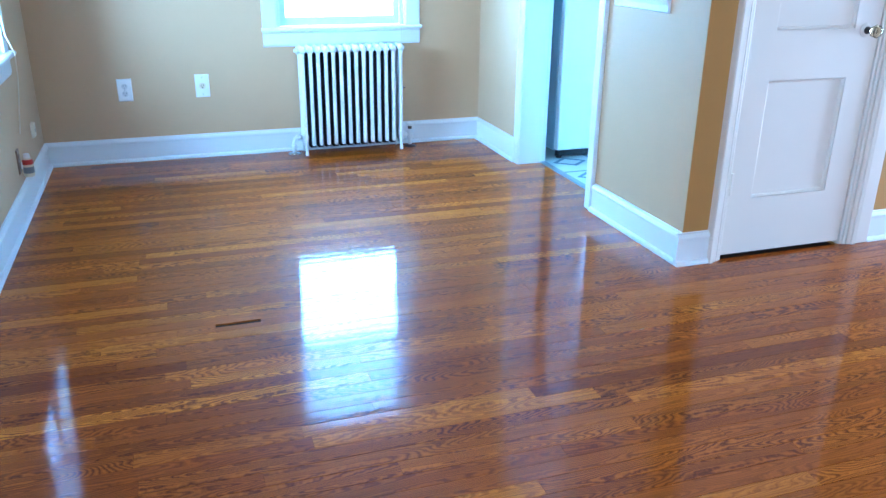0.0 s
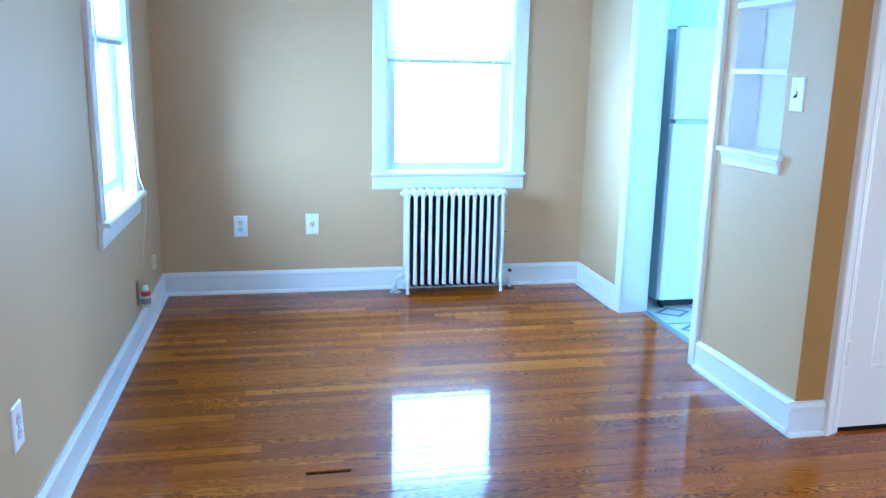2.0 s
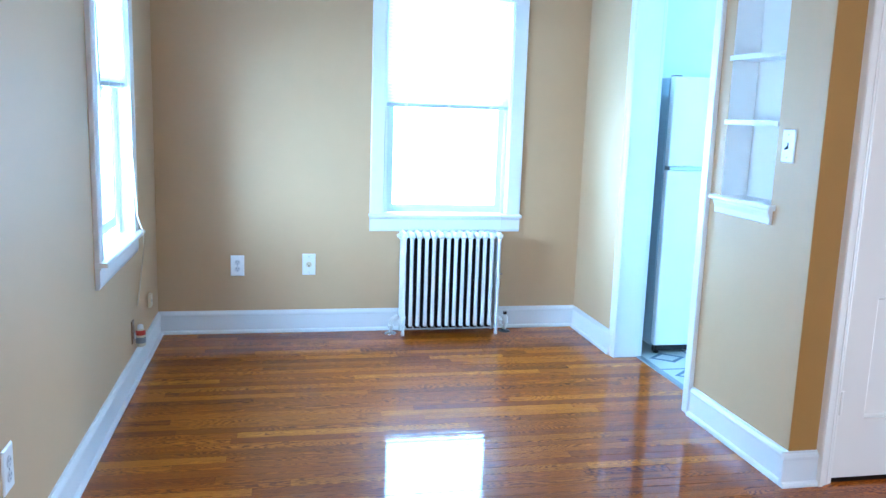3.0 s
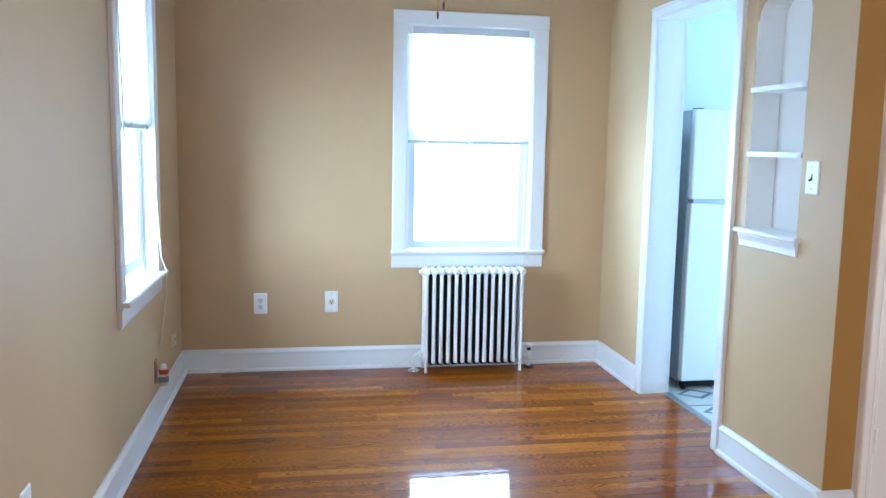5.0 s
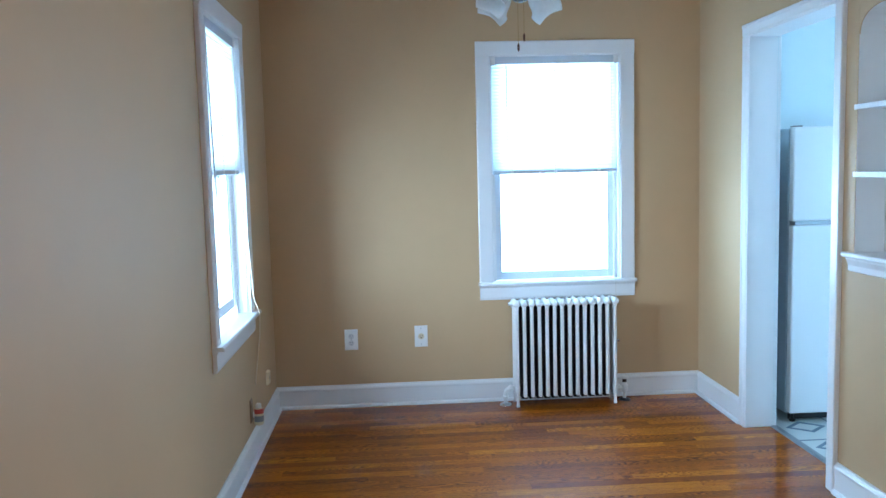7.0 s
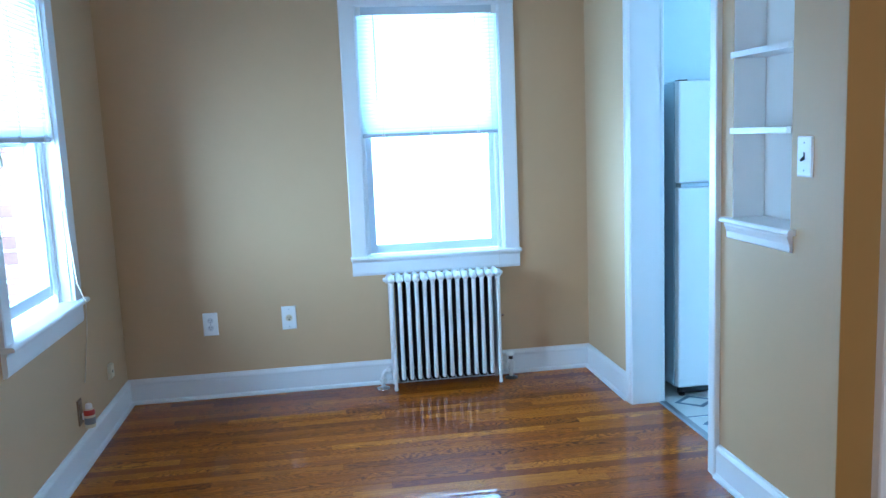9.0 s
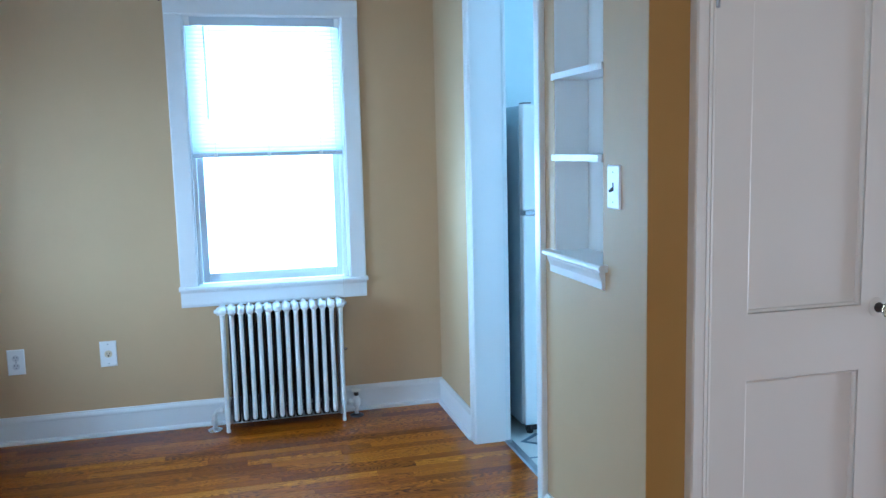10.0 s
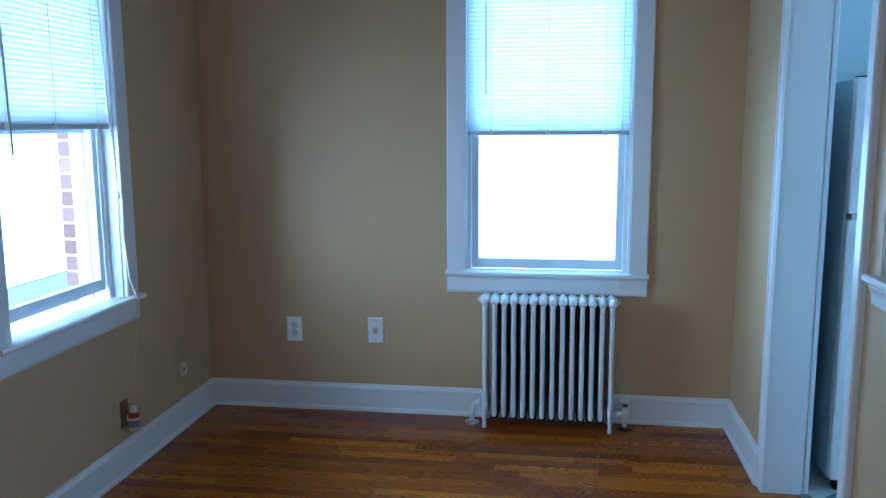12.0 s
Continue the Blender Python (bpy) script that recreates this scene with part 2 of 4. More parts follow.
MORTAR = painted("mortar", (0.62, 0.60, 0.56), 0.9, 0.1, 0.4, 200.0)
CLEAR, ctree, cb = material("cut_glass")
cb.inputs["Transmission Weight"].default_value = 0.9
cb.inputs["Base Color"].default_value = (0.95, 0.86, 0.62, 1)
cb.inputs["Roughness"].default_value = 0.03
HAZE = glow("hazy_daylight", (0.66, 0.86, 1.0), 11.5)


# ---- builders ----
def link(name, bm, mat, parent=None, label="", smooth=False):
    me = bpy.data.meshes.new(name)
    bmesh.ops.recalc_face_normals(bm, faces=bm.faces)
    bm.to_mesh(me)
    bm.free()
    if smooth:
        me.shade_smooth()
    me.materials.append(mat)
    ob = new(name, me)
    ob.parent = parent
    if label:
        ob["label"] = label
    return ob


def part(name, bm, mat, parent, label="", smooth=False):
    return link(name, bm, mat, parent, label, smooth)


def thing(name, label, category, m=None, group="", kind=""):
    e = new(name)
    e.empty_display_size = 0.05
    if m is not None:
        e.matrix_basis = m
    return tagged(e, label, category, group, kind)


def box(bm, x0, x1, y0, y1, z0, z1, bevel=0.0, segments=2):
    r = bmesh.ops.create_cube(bm, size=1.0, matrix=Matrix.LocRotScale(((x0 + x1) / 2, (y0 + y1) / 2, (z0 + z1) / 2), None, (abs(x1 - x0), abs(y1 - y0), abs(z1 - z0))))
    if bevel:
        edges = {e for v in r["verts"] for e in v.link_edges}
        bmesh.ops.bevel(bm, geom=list(edges), offset=bevel, segments=segments, affect="EDGES", profile=0.5)
    return bm


def boxed(*a, **k):
    return box(bmesh.new(), *a, **k)


def prism(bm, profile, place, a, b):
    """Extrudes a closed profile of (p, q) pairs from a to b; place(s, p, q) gives the point."""
    ra = [bm.verts.new(place(a, p, q)) for p, q in profile]
    rb = [bm.verts.new(place(b, p, q)) for p, q in profile]
    n = len(profile)
    for i in range(n):
        bm.faces.new((ra[i], ra[(i + 1) % n], rb[(i + 1) % n], rb[i]))
    bm.faces.new(ra)
    bm.faces.new(rb[::-1])
    return bm


def lathe(bm, profile, m=None, steps=16, ripple=None):
    """Turns (r, z) pairs about z, then moves by m. ripple(angle, i) scales the radius."""
    m = m or Matrix()
    rings = []
    for i, (r, z) in enumerate(profile):
        ring = []
        for k in range(steps):
            a = 2 * math.pi * k / steps
            s, dz = ripple(a, i) if ripple else (1.0, 0.0)
            ring.append(bm.verts.new(m @ Vector((r * s * math.cos(a), r * s * math.sin(a), z + dz))))
        rings.append(ring)
    for p, q in zip(rings, rings[1:]):
        for k in range(steps):
            bm.faces.new((p[k], p[(k + 1) % steps], q[(k + 1) % steps], q[k]))
    for ring, flip in ((rings[0], True), (rings[-1], False)):
        if not ripple:
            bm.faces.new(ring[::-1] if flip else ring)
    return bm


def tube(bm, points, radius, steps=8):
    pts = [Vector(p) for p in points]
    rings = []
    for i, p in enumerate(pts):
        d = (pts[min(i + 1, len(pts) - 1)] - pts[max(i - 1, 0)]).normalized()
        q = d.to_track_quat("Z", "Y")
        rings.append([bm.verts.new(p + q @ Vector((radius * math.cos(2 * math.pi * k / steps), radius * math.sin(2 * math.pi * k / steps), 0))) for k in range(steps)])
    for a, b in zip(rings, rings[1:]):
        for k in range(steps):
            bm.faces.new((a[k], a[(k + 1) % steps], b[(k + 1) % steps], b[k]))
    bm.faces.new(rings[0][::-1])
    bm.faces.new(rings[-1])
    return bm


def wall(name, label, mat, axis, p0, p1, u0, u1, z0, z1, holes=()):
    """A wall with thickness p0 to p1 along its axis ('x' or 'y' is the normal), with real openings (u0, u1, z0, z1)."""
    us = sorted({u0, u1, *(h[0] for h in holes), *(h[1] for h in holes)})
    zs = sorted({z0, z1, *(h[2] for h in holes), *(h[3] for h in holes)})

    def solid(i, j):
        if not (0 <= i < len(us) - 1 and 0 <= j < len(zs) - 1):
            return False
        u, z = (us[i] + us[i + 1]) / 2, (zs[j] + zs[j + 1]) / 2
        return not any(h[0] < u < h[1] and h[2] < z < h[3] for h in holes)

    bm = bmesh.new()
    seen = {}

    def v(p, u, z):
        k = (p, u, z)
        if k not in seen:
            seen[k] = bm.verts.new((p, u, z) if axis == "x" else (u, p, z))
        return seen[k]

    for i in range(len(us) - 1):
        for j in range(len(zs) - 1):
            if not solid(i, j):
                continue
            a, b, c, d = us[i], us[i + 1], zs[j], zs[j + 1]
            for p in (p0, p1):
                bm.faces.new((v(p, a, c), v(p, b, c), v(p, b, d), v(p, a, d)))
            if not solid(i - 1, j):
                bm.faces.new((v(p0, a, c), v(p1, a, c), v(p1, a, d), v(p0, a, d)))
            if not solid(i + 1, j):
                bm.faces.new((v(p0, b, c), v(p1, b, c), v(p1, b, d), v(p0, b, d)))
            if not solid(i, j - 1):
                bm.faces.new((v(p0, a, c), v(p1, a, c), v(p1, b, c), v(p0, b, c)))
            if not solid(i, j + 1):
                bm.faces.new((v(p0, a, d), v(p1, a, d), v(p1, b, d), v(p0, b, d)))
    return tagged(link(name, bm, mat), label, "wall", kind="structure")


# ---- the shell ----
H = 2.50      # ceiling
W = 2.56      # the nook's east wall
S = -2.282    # the living room's north wall, with the closet door
WU, WZ0, WZ1 = 0.383, 0.700, 2.045   # half width, foot and head of the window openings
NX, LY, WL = 1.694, -1.128, 0.354               # middles of the two windows

wall("wall_north", "tan painted plaster wall with one window", TAN, "y", 0.0, 0.14, -0.14, W + 0.135, -0.05, H, [(NX - WU, NX + WU, WZ0, WZ1)])
wall("wall_west", "tan painted plaster wall with one window", TAN, "x", -0.14, 0.0, -7.2, 0.0, -0.05, H, [(LY - WL, LY + WL, WZ0, WZ1), (-6.38, -5.52, 0.72, 2.08)])
wall("wall_east", "tan painted plaster wall with doorway and niche", TAN, "x", W, W + 0.135, S, 0.0, -0.05, H,
     [(-1.519, -0.681, -0.05, 2.042), (-2.020, -1.650, 1.0, 1.985)])
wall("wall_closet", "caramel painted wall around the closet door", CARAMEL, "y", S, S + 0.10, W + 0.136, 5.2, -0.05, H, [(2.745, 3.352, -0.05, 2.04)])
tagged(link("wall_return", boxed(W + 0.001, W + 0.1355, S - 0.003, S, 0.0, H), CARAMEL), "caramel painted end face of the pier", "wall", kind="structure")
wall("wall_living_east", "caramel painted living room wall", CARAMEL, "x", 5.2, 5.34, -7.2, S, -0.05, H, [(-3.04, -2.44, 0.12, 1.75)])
wall("wall_south", "caramel painted living room wall", CARAMEL, "y", -7.34, -7.2, -0.14, 5.34, -0.05, H, [(2.2, 3.8, 0.75, 2.05)])
wall("wall_kitchen_north", "pale blue painted kitchen wall", KITCHEN, "y", 0.0, 0.14, W + 0.136, 4.94, -0.05, H, [(3.57, 4.01, 0.85, 2.05)])
wall("wall_kitchen_east", "pale blue painted kitchen wall", KITCHEN, "x", 4.80, 4.94, -1.68, 0.0, -0.05, H)
wall("wall_kitchen_south", "pale blue painted kitchen wall", KITCHEN, "y", -1.78, -1.68, W + 0.19, 4.94, -0.05, H)
tagged(link("wall_kitchen_west", boxed(W + 0.1355, W + 0.139, -0.70, -0.001, 0.0, H), KITCHEN), "pale blue painted kitchen wall beside the doorway", "wall", kind="structure")
tagged(link("ceiling", boxed(-0.14, 5.34, -7.34, 0.14, H, H + 0.12), CEILING), "plain white painted ceiling", "ceiling", kind="structure")


# ---- mouldings ----
BASE = [(0, 0), (0.030, 0), (0.030, 0.008), (0.026, 0.016), (0.017, 0.020), (0.016, 0.104), (0.020, 0.108), (0.020, 0.116), (0.015, 0.124), (0.010, 0.128), (0.008, 0.134), (0, 0.134)]


def baseboard(place, a, b):
    bm = prism(bmesh.new(), BASE, place, a, b)
    return tagged(link("baseboard", bm, WHITE), "white painted baseboard with moulded cap and shoe", "baseboard", kind="structure")


baseboard(lambda s, d, z: (s, -d, z), 0.0, W)
baseboard(lambda s, d, z: (d, s, z), -7.2, -0.030)
baseboard(lambda s, d, z: (W - d, s, z), -0.636, -0.030)
baseboard(lambda s, d, z: (W - d, s, z), S - 0.003, -1.573)
baseboard(lambda s, d, z: (s, S - 0.003 - d, z), W - 0.030, 2.678)
baseboard(lambda s, d, z: (s, S - d, z), 3.4905, 5.2)
baseboard(lambda s, d, z: (5.2 - d, s, z), -7.2, S - 0.030)
baseboard(lambda s, d, z: (s, -7.2 + d, z), 0.030, 5.17)


def side_casing(w, t):
    """Cross-section of a casing, from its inner edge (0) to its outer edge (w), proud by t."""
    return [(0, 0), (0, t * 0.55), (0.004, t * 0.70), (0.010, t * 0.70), (0.013, t * 0.85), (w * 0.72, t * 0.85), (w * 0.76, t), (w - 0.004, t), (w, t * 0.8), (w, 0)]


# doorway to the kitchen: casing on the room side, jambs and head through the wall
DW0, DW1, DZ = -0.70, -1.50, 2.025
doorway = thing("doorway_casing", "white painted casing and jambs of the open kitchen doorway", "door frame", kind="structure")
part("jamb", boxed(W - 0.004, W + 0.143, DW0, DW0 + 0.020, 0, DZ, bevel=0.002), WHITE, doorway)
part("jamb", boxed(W - 0.004, W + 0.143, DW1 - 0.020, DW1, 0, DZ, bevel=0.002), WHITE, doorway)
part("head_jamb", boxed(W - 0.004, W + 0.143, DW1 - 0.020, DW0 + 0.020, DZ, DZ + 0.018, bevel=0.002), WHITE, doorway)
part("casing", prism(bmesh.new(), side_casing(0.066, 0.022), lambda s, p, q: (W - q, DW0 + p, s), 0, DZ), WHITE, doorway)
part("casing", prism(bmesh.new(), side_casing(0.066, 0.022), lambda s, p, q: (W - q, DW1 - p, s), 0, DZ), WHITE, doorway)
part("head_casing", prism(bmesh.new(), side_casing(0.066, 0.024), lambda s, p, q: (W - q, s, DZ + p), DW1 - 0.068, DW0 + 0.068), WHITE, doorway)
part("kitchen_casing", boxed(W + 0.141, W + 0.158, DW0 + 0.004, DW0 + 0.062, 0, DZ + 0.06, bevel=0.004), WHITE, doorway)

threshold = tagged(link("threshold", prism(bmesh.new(), [(0, 0), (0, 0.001), (0.008, 0.006), (0.034, 0.006), (0.042, 0.001), (0.042, 0)], lambda s, p, q: (2.684 + p, s, q), DW1, DW0), STEEL),
                   "grey metal threshold strip between oak and vinyl floors", "threshold", kind="structure")


# ---- windows ----
def window(name, m, WU, lift, label):
    """A double-hung window; local x along the wall, y outwards, z up, x = 0 in its middle; WU: half the opening's width."""
    w = thing(name, label, "window", m, kind="structure")
    cw, out = 0.084, WU + 0.084
    for s in (-1, 1):
        part("casing", prism(bmesh.new(), [(0, 0), (0, 0.016), (0.006, 0.019), (cw - 0.006, 0.021), (cw, 0.017), (cw, 0)], lambda z, p, q, s=s: (s * (WU + p), -q, z), WZ0 + 0.022, WZ1), WHITE, w)
        part("jamb", boxed(s * WU, s * (WU - 0.006), 0.0, 0.165, WZ0 + 0.02, WZ1), WHITE, w)
        part("stop", boxed(s * (WU - 0.006), s * (WU - 0.026), 0.045, 0.060, WZ0 + 0.02, WZ1 - 0.012, bevel=0.003), WHITE, w)
        part("storm_track", boxed(s * (WU - 0.006), s * (WU - 0.026), 0.125, 0.150, WZ0 + 0.02, WZ1 - 0.012, bevel=0.002), VINYL, w)
    part("head_casing", prism(bmesh.new(), [(0, 0), (0, 0.018), (0.006, 0.022), (cw - 0.006, 0.024), (cw, 0.019), (cw, 0)], lambda x, p, q: (x, -q, WZ1 + p), -out, out), WHITE, w)
    part("head_jamb", boxed(-WU + 0.006, WU - 0.006, 0.0, 0.165, WZ1 - 0.003, WZ1), WHITE, w)
    part("window_sill", prism(bmesh.new(), [(-0.048, 0.004), (-0.050, 0.010), (-0.048, 0.018), (-0.042, 0.022), (0.066, 0.022), (0.066, 0)], lambda x, p, q: (x, p, WZ0 + q), -out - 0.006, out + 0.006), WHITE, w)
    part("outer_sill", prism(bmesh.new(), [(0.067, 0.0), (0.067, 0.020), (0.30, -0.015), (0.30, -0.045)], lambda x, p, q: (x, p, WZ0 + q), -WU, WU), WHITE, w)
    part("apron", prism(bmesh.new(), [(0, -0.086), (-0.014, -0.084), (-0.018, -0.070), (-0.018, -0.012), (-0.024, 0.0), (0, 0.0)], lambda x, p, q: (x, p, WZ0 + q), -out, out), WHITE, w)

    def sash(title, y0, y1, z0, z1, low, high):
        sw, gw = WU - 0.026, WU - 0.060
        f = part(title, boxed(-sw, -gw, y0, y1, z0, z1, bevel=0.003), VINYL, w)
        part("stile", boxed(gw, sw, y0, y1, z0, z1, bevel=0.003), VINYL, f)
        part("bottom_rail", boxed(-gw, gw, y0 + 0.001, y1 - 0.001, z0, z0 + low, bevel=0.003), VINYL, f)
        part("top_rail", boxed(-gw, gw, y0 + 0.001, y1 - 0.001, z1 - high, z1, bevel=0.003), VINYL, f)
        g = part("pane", boxed(-gw - 0.004, gw + 0.004, (y0 + y1) / 2 - 0.002, (y0 + y1) / 2 + 0.002, z0 + low - 0.004, z1 - high + 0.004), GLASS, f)
        g.visible_shadow = False

    sash("lower_sash", 0.060, 0.092, WZ0 + 0.024 + lift, 1.415 + lift, 0.048, 0.032)
    sash("upper_sash", 0.094, 0.124, 1.385, WZ1 - 0.0035, 0.034, 0.040)
    part("sash_lock", boxed(-0.022, 0.022, 0.050, 0.075, 1.415 + lift, 1.424 + lift, bevel=0.003), STEEL, w)
    return w


window("window_1", pose(NX, 0, 0), WU, 0.0, "white double-hung window over the radiator, blind half down")
window("window_2", pose(0, LY, 0, 0, 0, 90), WL, 0.032, "white double-hung window opened a crack, blind half down")


def slat_mesh(half):
    bm = bmesh.new()
    prism(bm, [(-0.0125, 0.0), (-0.006, 0.0016), (0.0, 0.0022), (0.006, 0.0016), (0.0125, 0.0), (0.006, 0.0010), (0.0, 0.0016), (-0.006, 0.0010)], lambda x, p, q: (x, p, q), -half, half)
    bmesh.ops.recalc_face_normals(bm, faces=bm.faces)
    me = bpy.data.meshes.new("slat")
    bm.to_mesh(me)
    bm.free()
    me.materials.append(SLAT)
    return me


def blind(m, half, foot, label):
    """A mini blind of that half width, half down to the height foot."""
    slats = slat_mesh(half - 0.014)
    e = half - 0.012
    b = thing("window_blind", label, "blind", m, group="half-lowered window blinds")
    part("headrail", boxed(-e, e, 0.004, 0.036, 2.000, 2.0415, bevel=0.002), HEADRAIL, b)
    for s in (-1, 1):
        part("bracket", boxed(s * (e - 0.021), s * (e + 0.0045), 0.001, 0.040, 1.996, 2.0417, bevel=0.003), PLATE, b)
    n = 31
    for i in range(n):
        z = 1.985 - i * (1.985 - foot - 0.030) / (n - 1)
        s = new("slat", slats)
        s.parent = b
        s.matrix_basis = pose(0, 0.021, z, 64 + random.uniform(-2, 2), random.uniform(-0.15, 0.15), 0)
    part("bottom_rail", boxed(-e, e, 0.008, 0.034, foot - 0.002, foot + 0.020, bevel=0.005), HEADRAIL, b)
    for x in (-0.26, 0.0, 0.26):
        part("ladder_tape", boxed(x - 0.0012, x + 0.0012, 0.0065, 0.0075, foot - 0.010, 2.004), CORD, b)
        part("clip", boxed(x - 0.010, x + 0.010, 0.007, 0.034, foot - 0.003, foot + 0.023, bevel=0.002), PLATE, b)
    return b


blind_1 = blind(pose(NX, 0, 0), WU, 1.362, "white mini blind lowered halfway over the window")
part("wand", tube(bmesh.new(), [(-0.285, 0.000, 2.0), (-0.285, -0.002, 1.55)], 0.0035), CORD, blind_1)
part("cord", tube(bmesh.new(), [(0.335, 0.002, 2.0), (0.338, -0.004, 1.4), (0.340, -0.030, 0.76), (0.342, -0.054, 0.715), (0.342, -0.056, 0.60)], 0.0016, 6), CORD, blind_1)
blind_2 = blind(pose(0, LY, 0, 0, 0, 90), WL, 1.402, "white mini blind lowered halfway, cord hanging past the sill")
part("wand", tube(bmesh.new(), [(-0.270, 0.000, 2.0), (-0.265, -0.010, 1.32)], 0.004), CORD, blind_2)
part("cord", tube(bmesh.new(), [(0.305, 0.002, 2.0), (0.315, -0.006, 1.5), (0.327, -0.018, 1.16)], 0.003, 6), CORD, blind_2)
part("tassel", lathe(bmesh.new(), [(0.003, -0.025), (0.009, -0.02), (0.007, 0.0), (0.003, 0.008)], pose(0.327, -0.018, 1.15), 10), PLATE, blind_2)
part("tail", tube(bmesh.new(), [(0.327, -0.018, 1.13), (0.350, -0.030, 0.80), (0.355, -0.056, 0.715), (0.355, -0.050, 0.60), (0.345, -0.020, 0.36)], 0.0028, 6), BEIGECORD, blind_2, "thin beige cord hanging to the outlet")


# ---- radiator ----
def radiator():
    r = thing("radiator", "white painted cast-iron column radiator under the window", "radiator", pose(NX + 0.017, -0.1, 0))
    n, pitch = 14, 0.0445
    ys = (-0.058, -0.0195, 0.0195, 0.058)

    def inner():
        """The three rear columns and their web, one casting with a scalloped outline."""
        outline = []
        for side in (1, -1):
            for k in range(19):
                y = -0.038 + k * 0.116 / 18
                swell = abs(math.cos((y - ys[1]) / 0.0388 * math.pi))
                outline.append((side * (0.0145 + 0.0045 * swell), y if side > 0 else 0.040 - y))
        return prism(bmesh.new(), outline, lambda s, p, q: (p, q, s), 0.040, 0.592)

    def section(end):
        bm = bmesh.new()
        for y in (ys if end else ys[:1]):
            lathe(bm, [(0.004, 0.0545), (0.0095, 0.0570), (0.0125, 0.0640), (0.0122, 0.10), (0.0112, 0.16), (0.0110, 0.50), (0.0114, 0.575), (0.0132, 0.594)], Matrix.Translation((0, y, 0)) @ Matrix.Diagonal((1.0, 1.62, 1, 1)), 12)
        # top and bottom headers: flattened capsules across the depth, the top one with a ridge
        for z, h, ridge in ((0.604, 0.019, 0.007), ):
            prof = [(-0.0205, 0), (-0.017, h * 0.62), (-0.008, h + ridge * 0.45), (0, h + ridge), (0.008, h + ridge * 0.45), (0.017, h * 0.62), (0.0205, 0), (0.016, -h * 0.55), (0, -h * 0.8), (-0.016, -h * 0.55)]
            if not ridge:
                prof = [(p * 0.55, q) for p, q in prof]
            rings = []
            for y, k in ((-0.079, 0.35), (-0.072, 0.78), (-0.058, 1.0), (-0.02, 0.93), (0.02, 0.93), (0.058, 1.0), (0.072, 0.78), (0.079, 0.35)):
                rings.append([bm.verts.new((p * (0.6 + 0.4 * k), y, z + q * k)) for p, q in prof])
            for a, b in zip(rings, rings[1:]):
                for i in range(len(prof)):
                    bm.faces.new((a[i], a[(i + 1) % len(prof)], b[(i + 1) % len(prof)], b[i]))
            bm.faces.new(rings[0])
            bm.faces.new(rings[-1][::-1])
        for z, s in ((0.606, 0.86), (0.092, 0.45)):
            lathe(bm, [(0.021 * s, -0.0223), (0.023 * s, -0.01), (0.023 * s, 0.01), (0.021 * s, 0.0223)], pose(0, 0.0 if z > 0.3 else 0.035, z, 0, 90, 0), 14)
        if end:
            for y in (-0.058, 0.058):
                s = -1 if y < 0 else 1
                lathe(bm, [(0.0095, 0.0), (0.0105, 0.008), (0.0085, 0.025), (0.0115, 0.07), (0.0150, 0.12)], pose(0, y + s * 0.004, 0), 12)
        return bm

    first = None
    for i in range(n):
        x = (i - (n - 1) / 2) * pitch
        end = i in (0, n - 1)
        if end:
            ob = part("section", section(True), RADIATOR, r, "end section standing on feet", smooth=True)
        elif first is None:
            ob = first = part("section", section(False), RADIATOR, r, smooth=True)
            # The core's dark colour carries the shade behind the front columns.
            core = part("core", inner(), SHADOWED_CORE, ob, "core of the section, coloured dark for the shade between columns", smooth=True)
        else:
            ob = new("section", first.data)
            ob.parent = r
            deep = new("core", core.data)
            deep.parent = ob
        ob.matrix_basis = pose(x, 0, 0)
    ends = (n - 1) / 2 * pitch
    for s in (-1, 1):
        part("plug", lathe(bmesh.new(), [(0.020, 0.020), (0.020, 0.026), (0.012, 0.027), (0.010, 0.038), (0.004, 0.040)], pose(s * ends, 0, 0.602, 0, s * 90, 0), 8), RADIATOR, r)
    part("air_vent", lathe(bmesh.new(), [(0.004, 0.012), (0.004, 0.026), (0.006, 0.017), (0.007, 0.024), (0.003, 0.028)], pose(ends, -0.058, 0.375, 0, 90, 0), 10), CHROME, r, "small chrome air vent")
    # return elbow at one end
    x = -ends
    part("elbow", tube(bmesh.new(), [(x - 0.014, 0, 0.098), (x - 0.040, 0, 0.098), (x - 0.054, -0.001, 0.092), (x - 0.063, -0.002, 0.078), (x - 0.066, -0.002, 0.055), (x - 0.066, -0.002, 0.0)], 0.0125, 12), RADIATOR, r, smooth=True)
    part("union_nut", lathe(bmesh.new(), [(0.017, -0.010), (0.021, -0.007), (0.021, 0.007), (0.017, 0.010)], pose(x - 0.032, 0, 0.098, 0, 90, 0), 8), RADIATOR, r)
    part("coupling", lathe(bmesh.new(), [(0.016, 0.034), (0.019, 0.037), (0.019, 0.052), (0.016, 0.056)], pose(x - 0.066, -0.002, 0), 8), RADIATOR, r)
    part("escutcheon", lathe(bmesh.new(), [(0.036, 0.0), (0.035, 0.004), (0.022, 0.010), (0.014, 0.012)], pose(x - 0.066, -0.002, 0), 20), CHROME, r, "chrome floor plate")
    # supply valve at the other
    x = ends
    part("valve_pipe", tube(bmesh.new(), [(x + 0.014, 0, 0.075), (x + 0.070, 0, 0.075)], 0.0125, 12), RADIATOR, r, smooth=True)
    part("union_nut", lathe(bmesh.new(), [(0.017, -0.010), (0.021, -0.007), (0.021, 0.007), (0.017, 0.010)], pose(x + 0.036, 0, 0.075, 0, 90, 0), 8), RADIATOR, r)
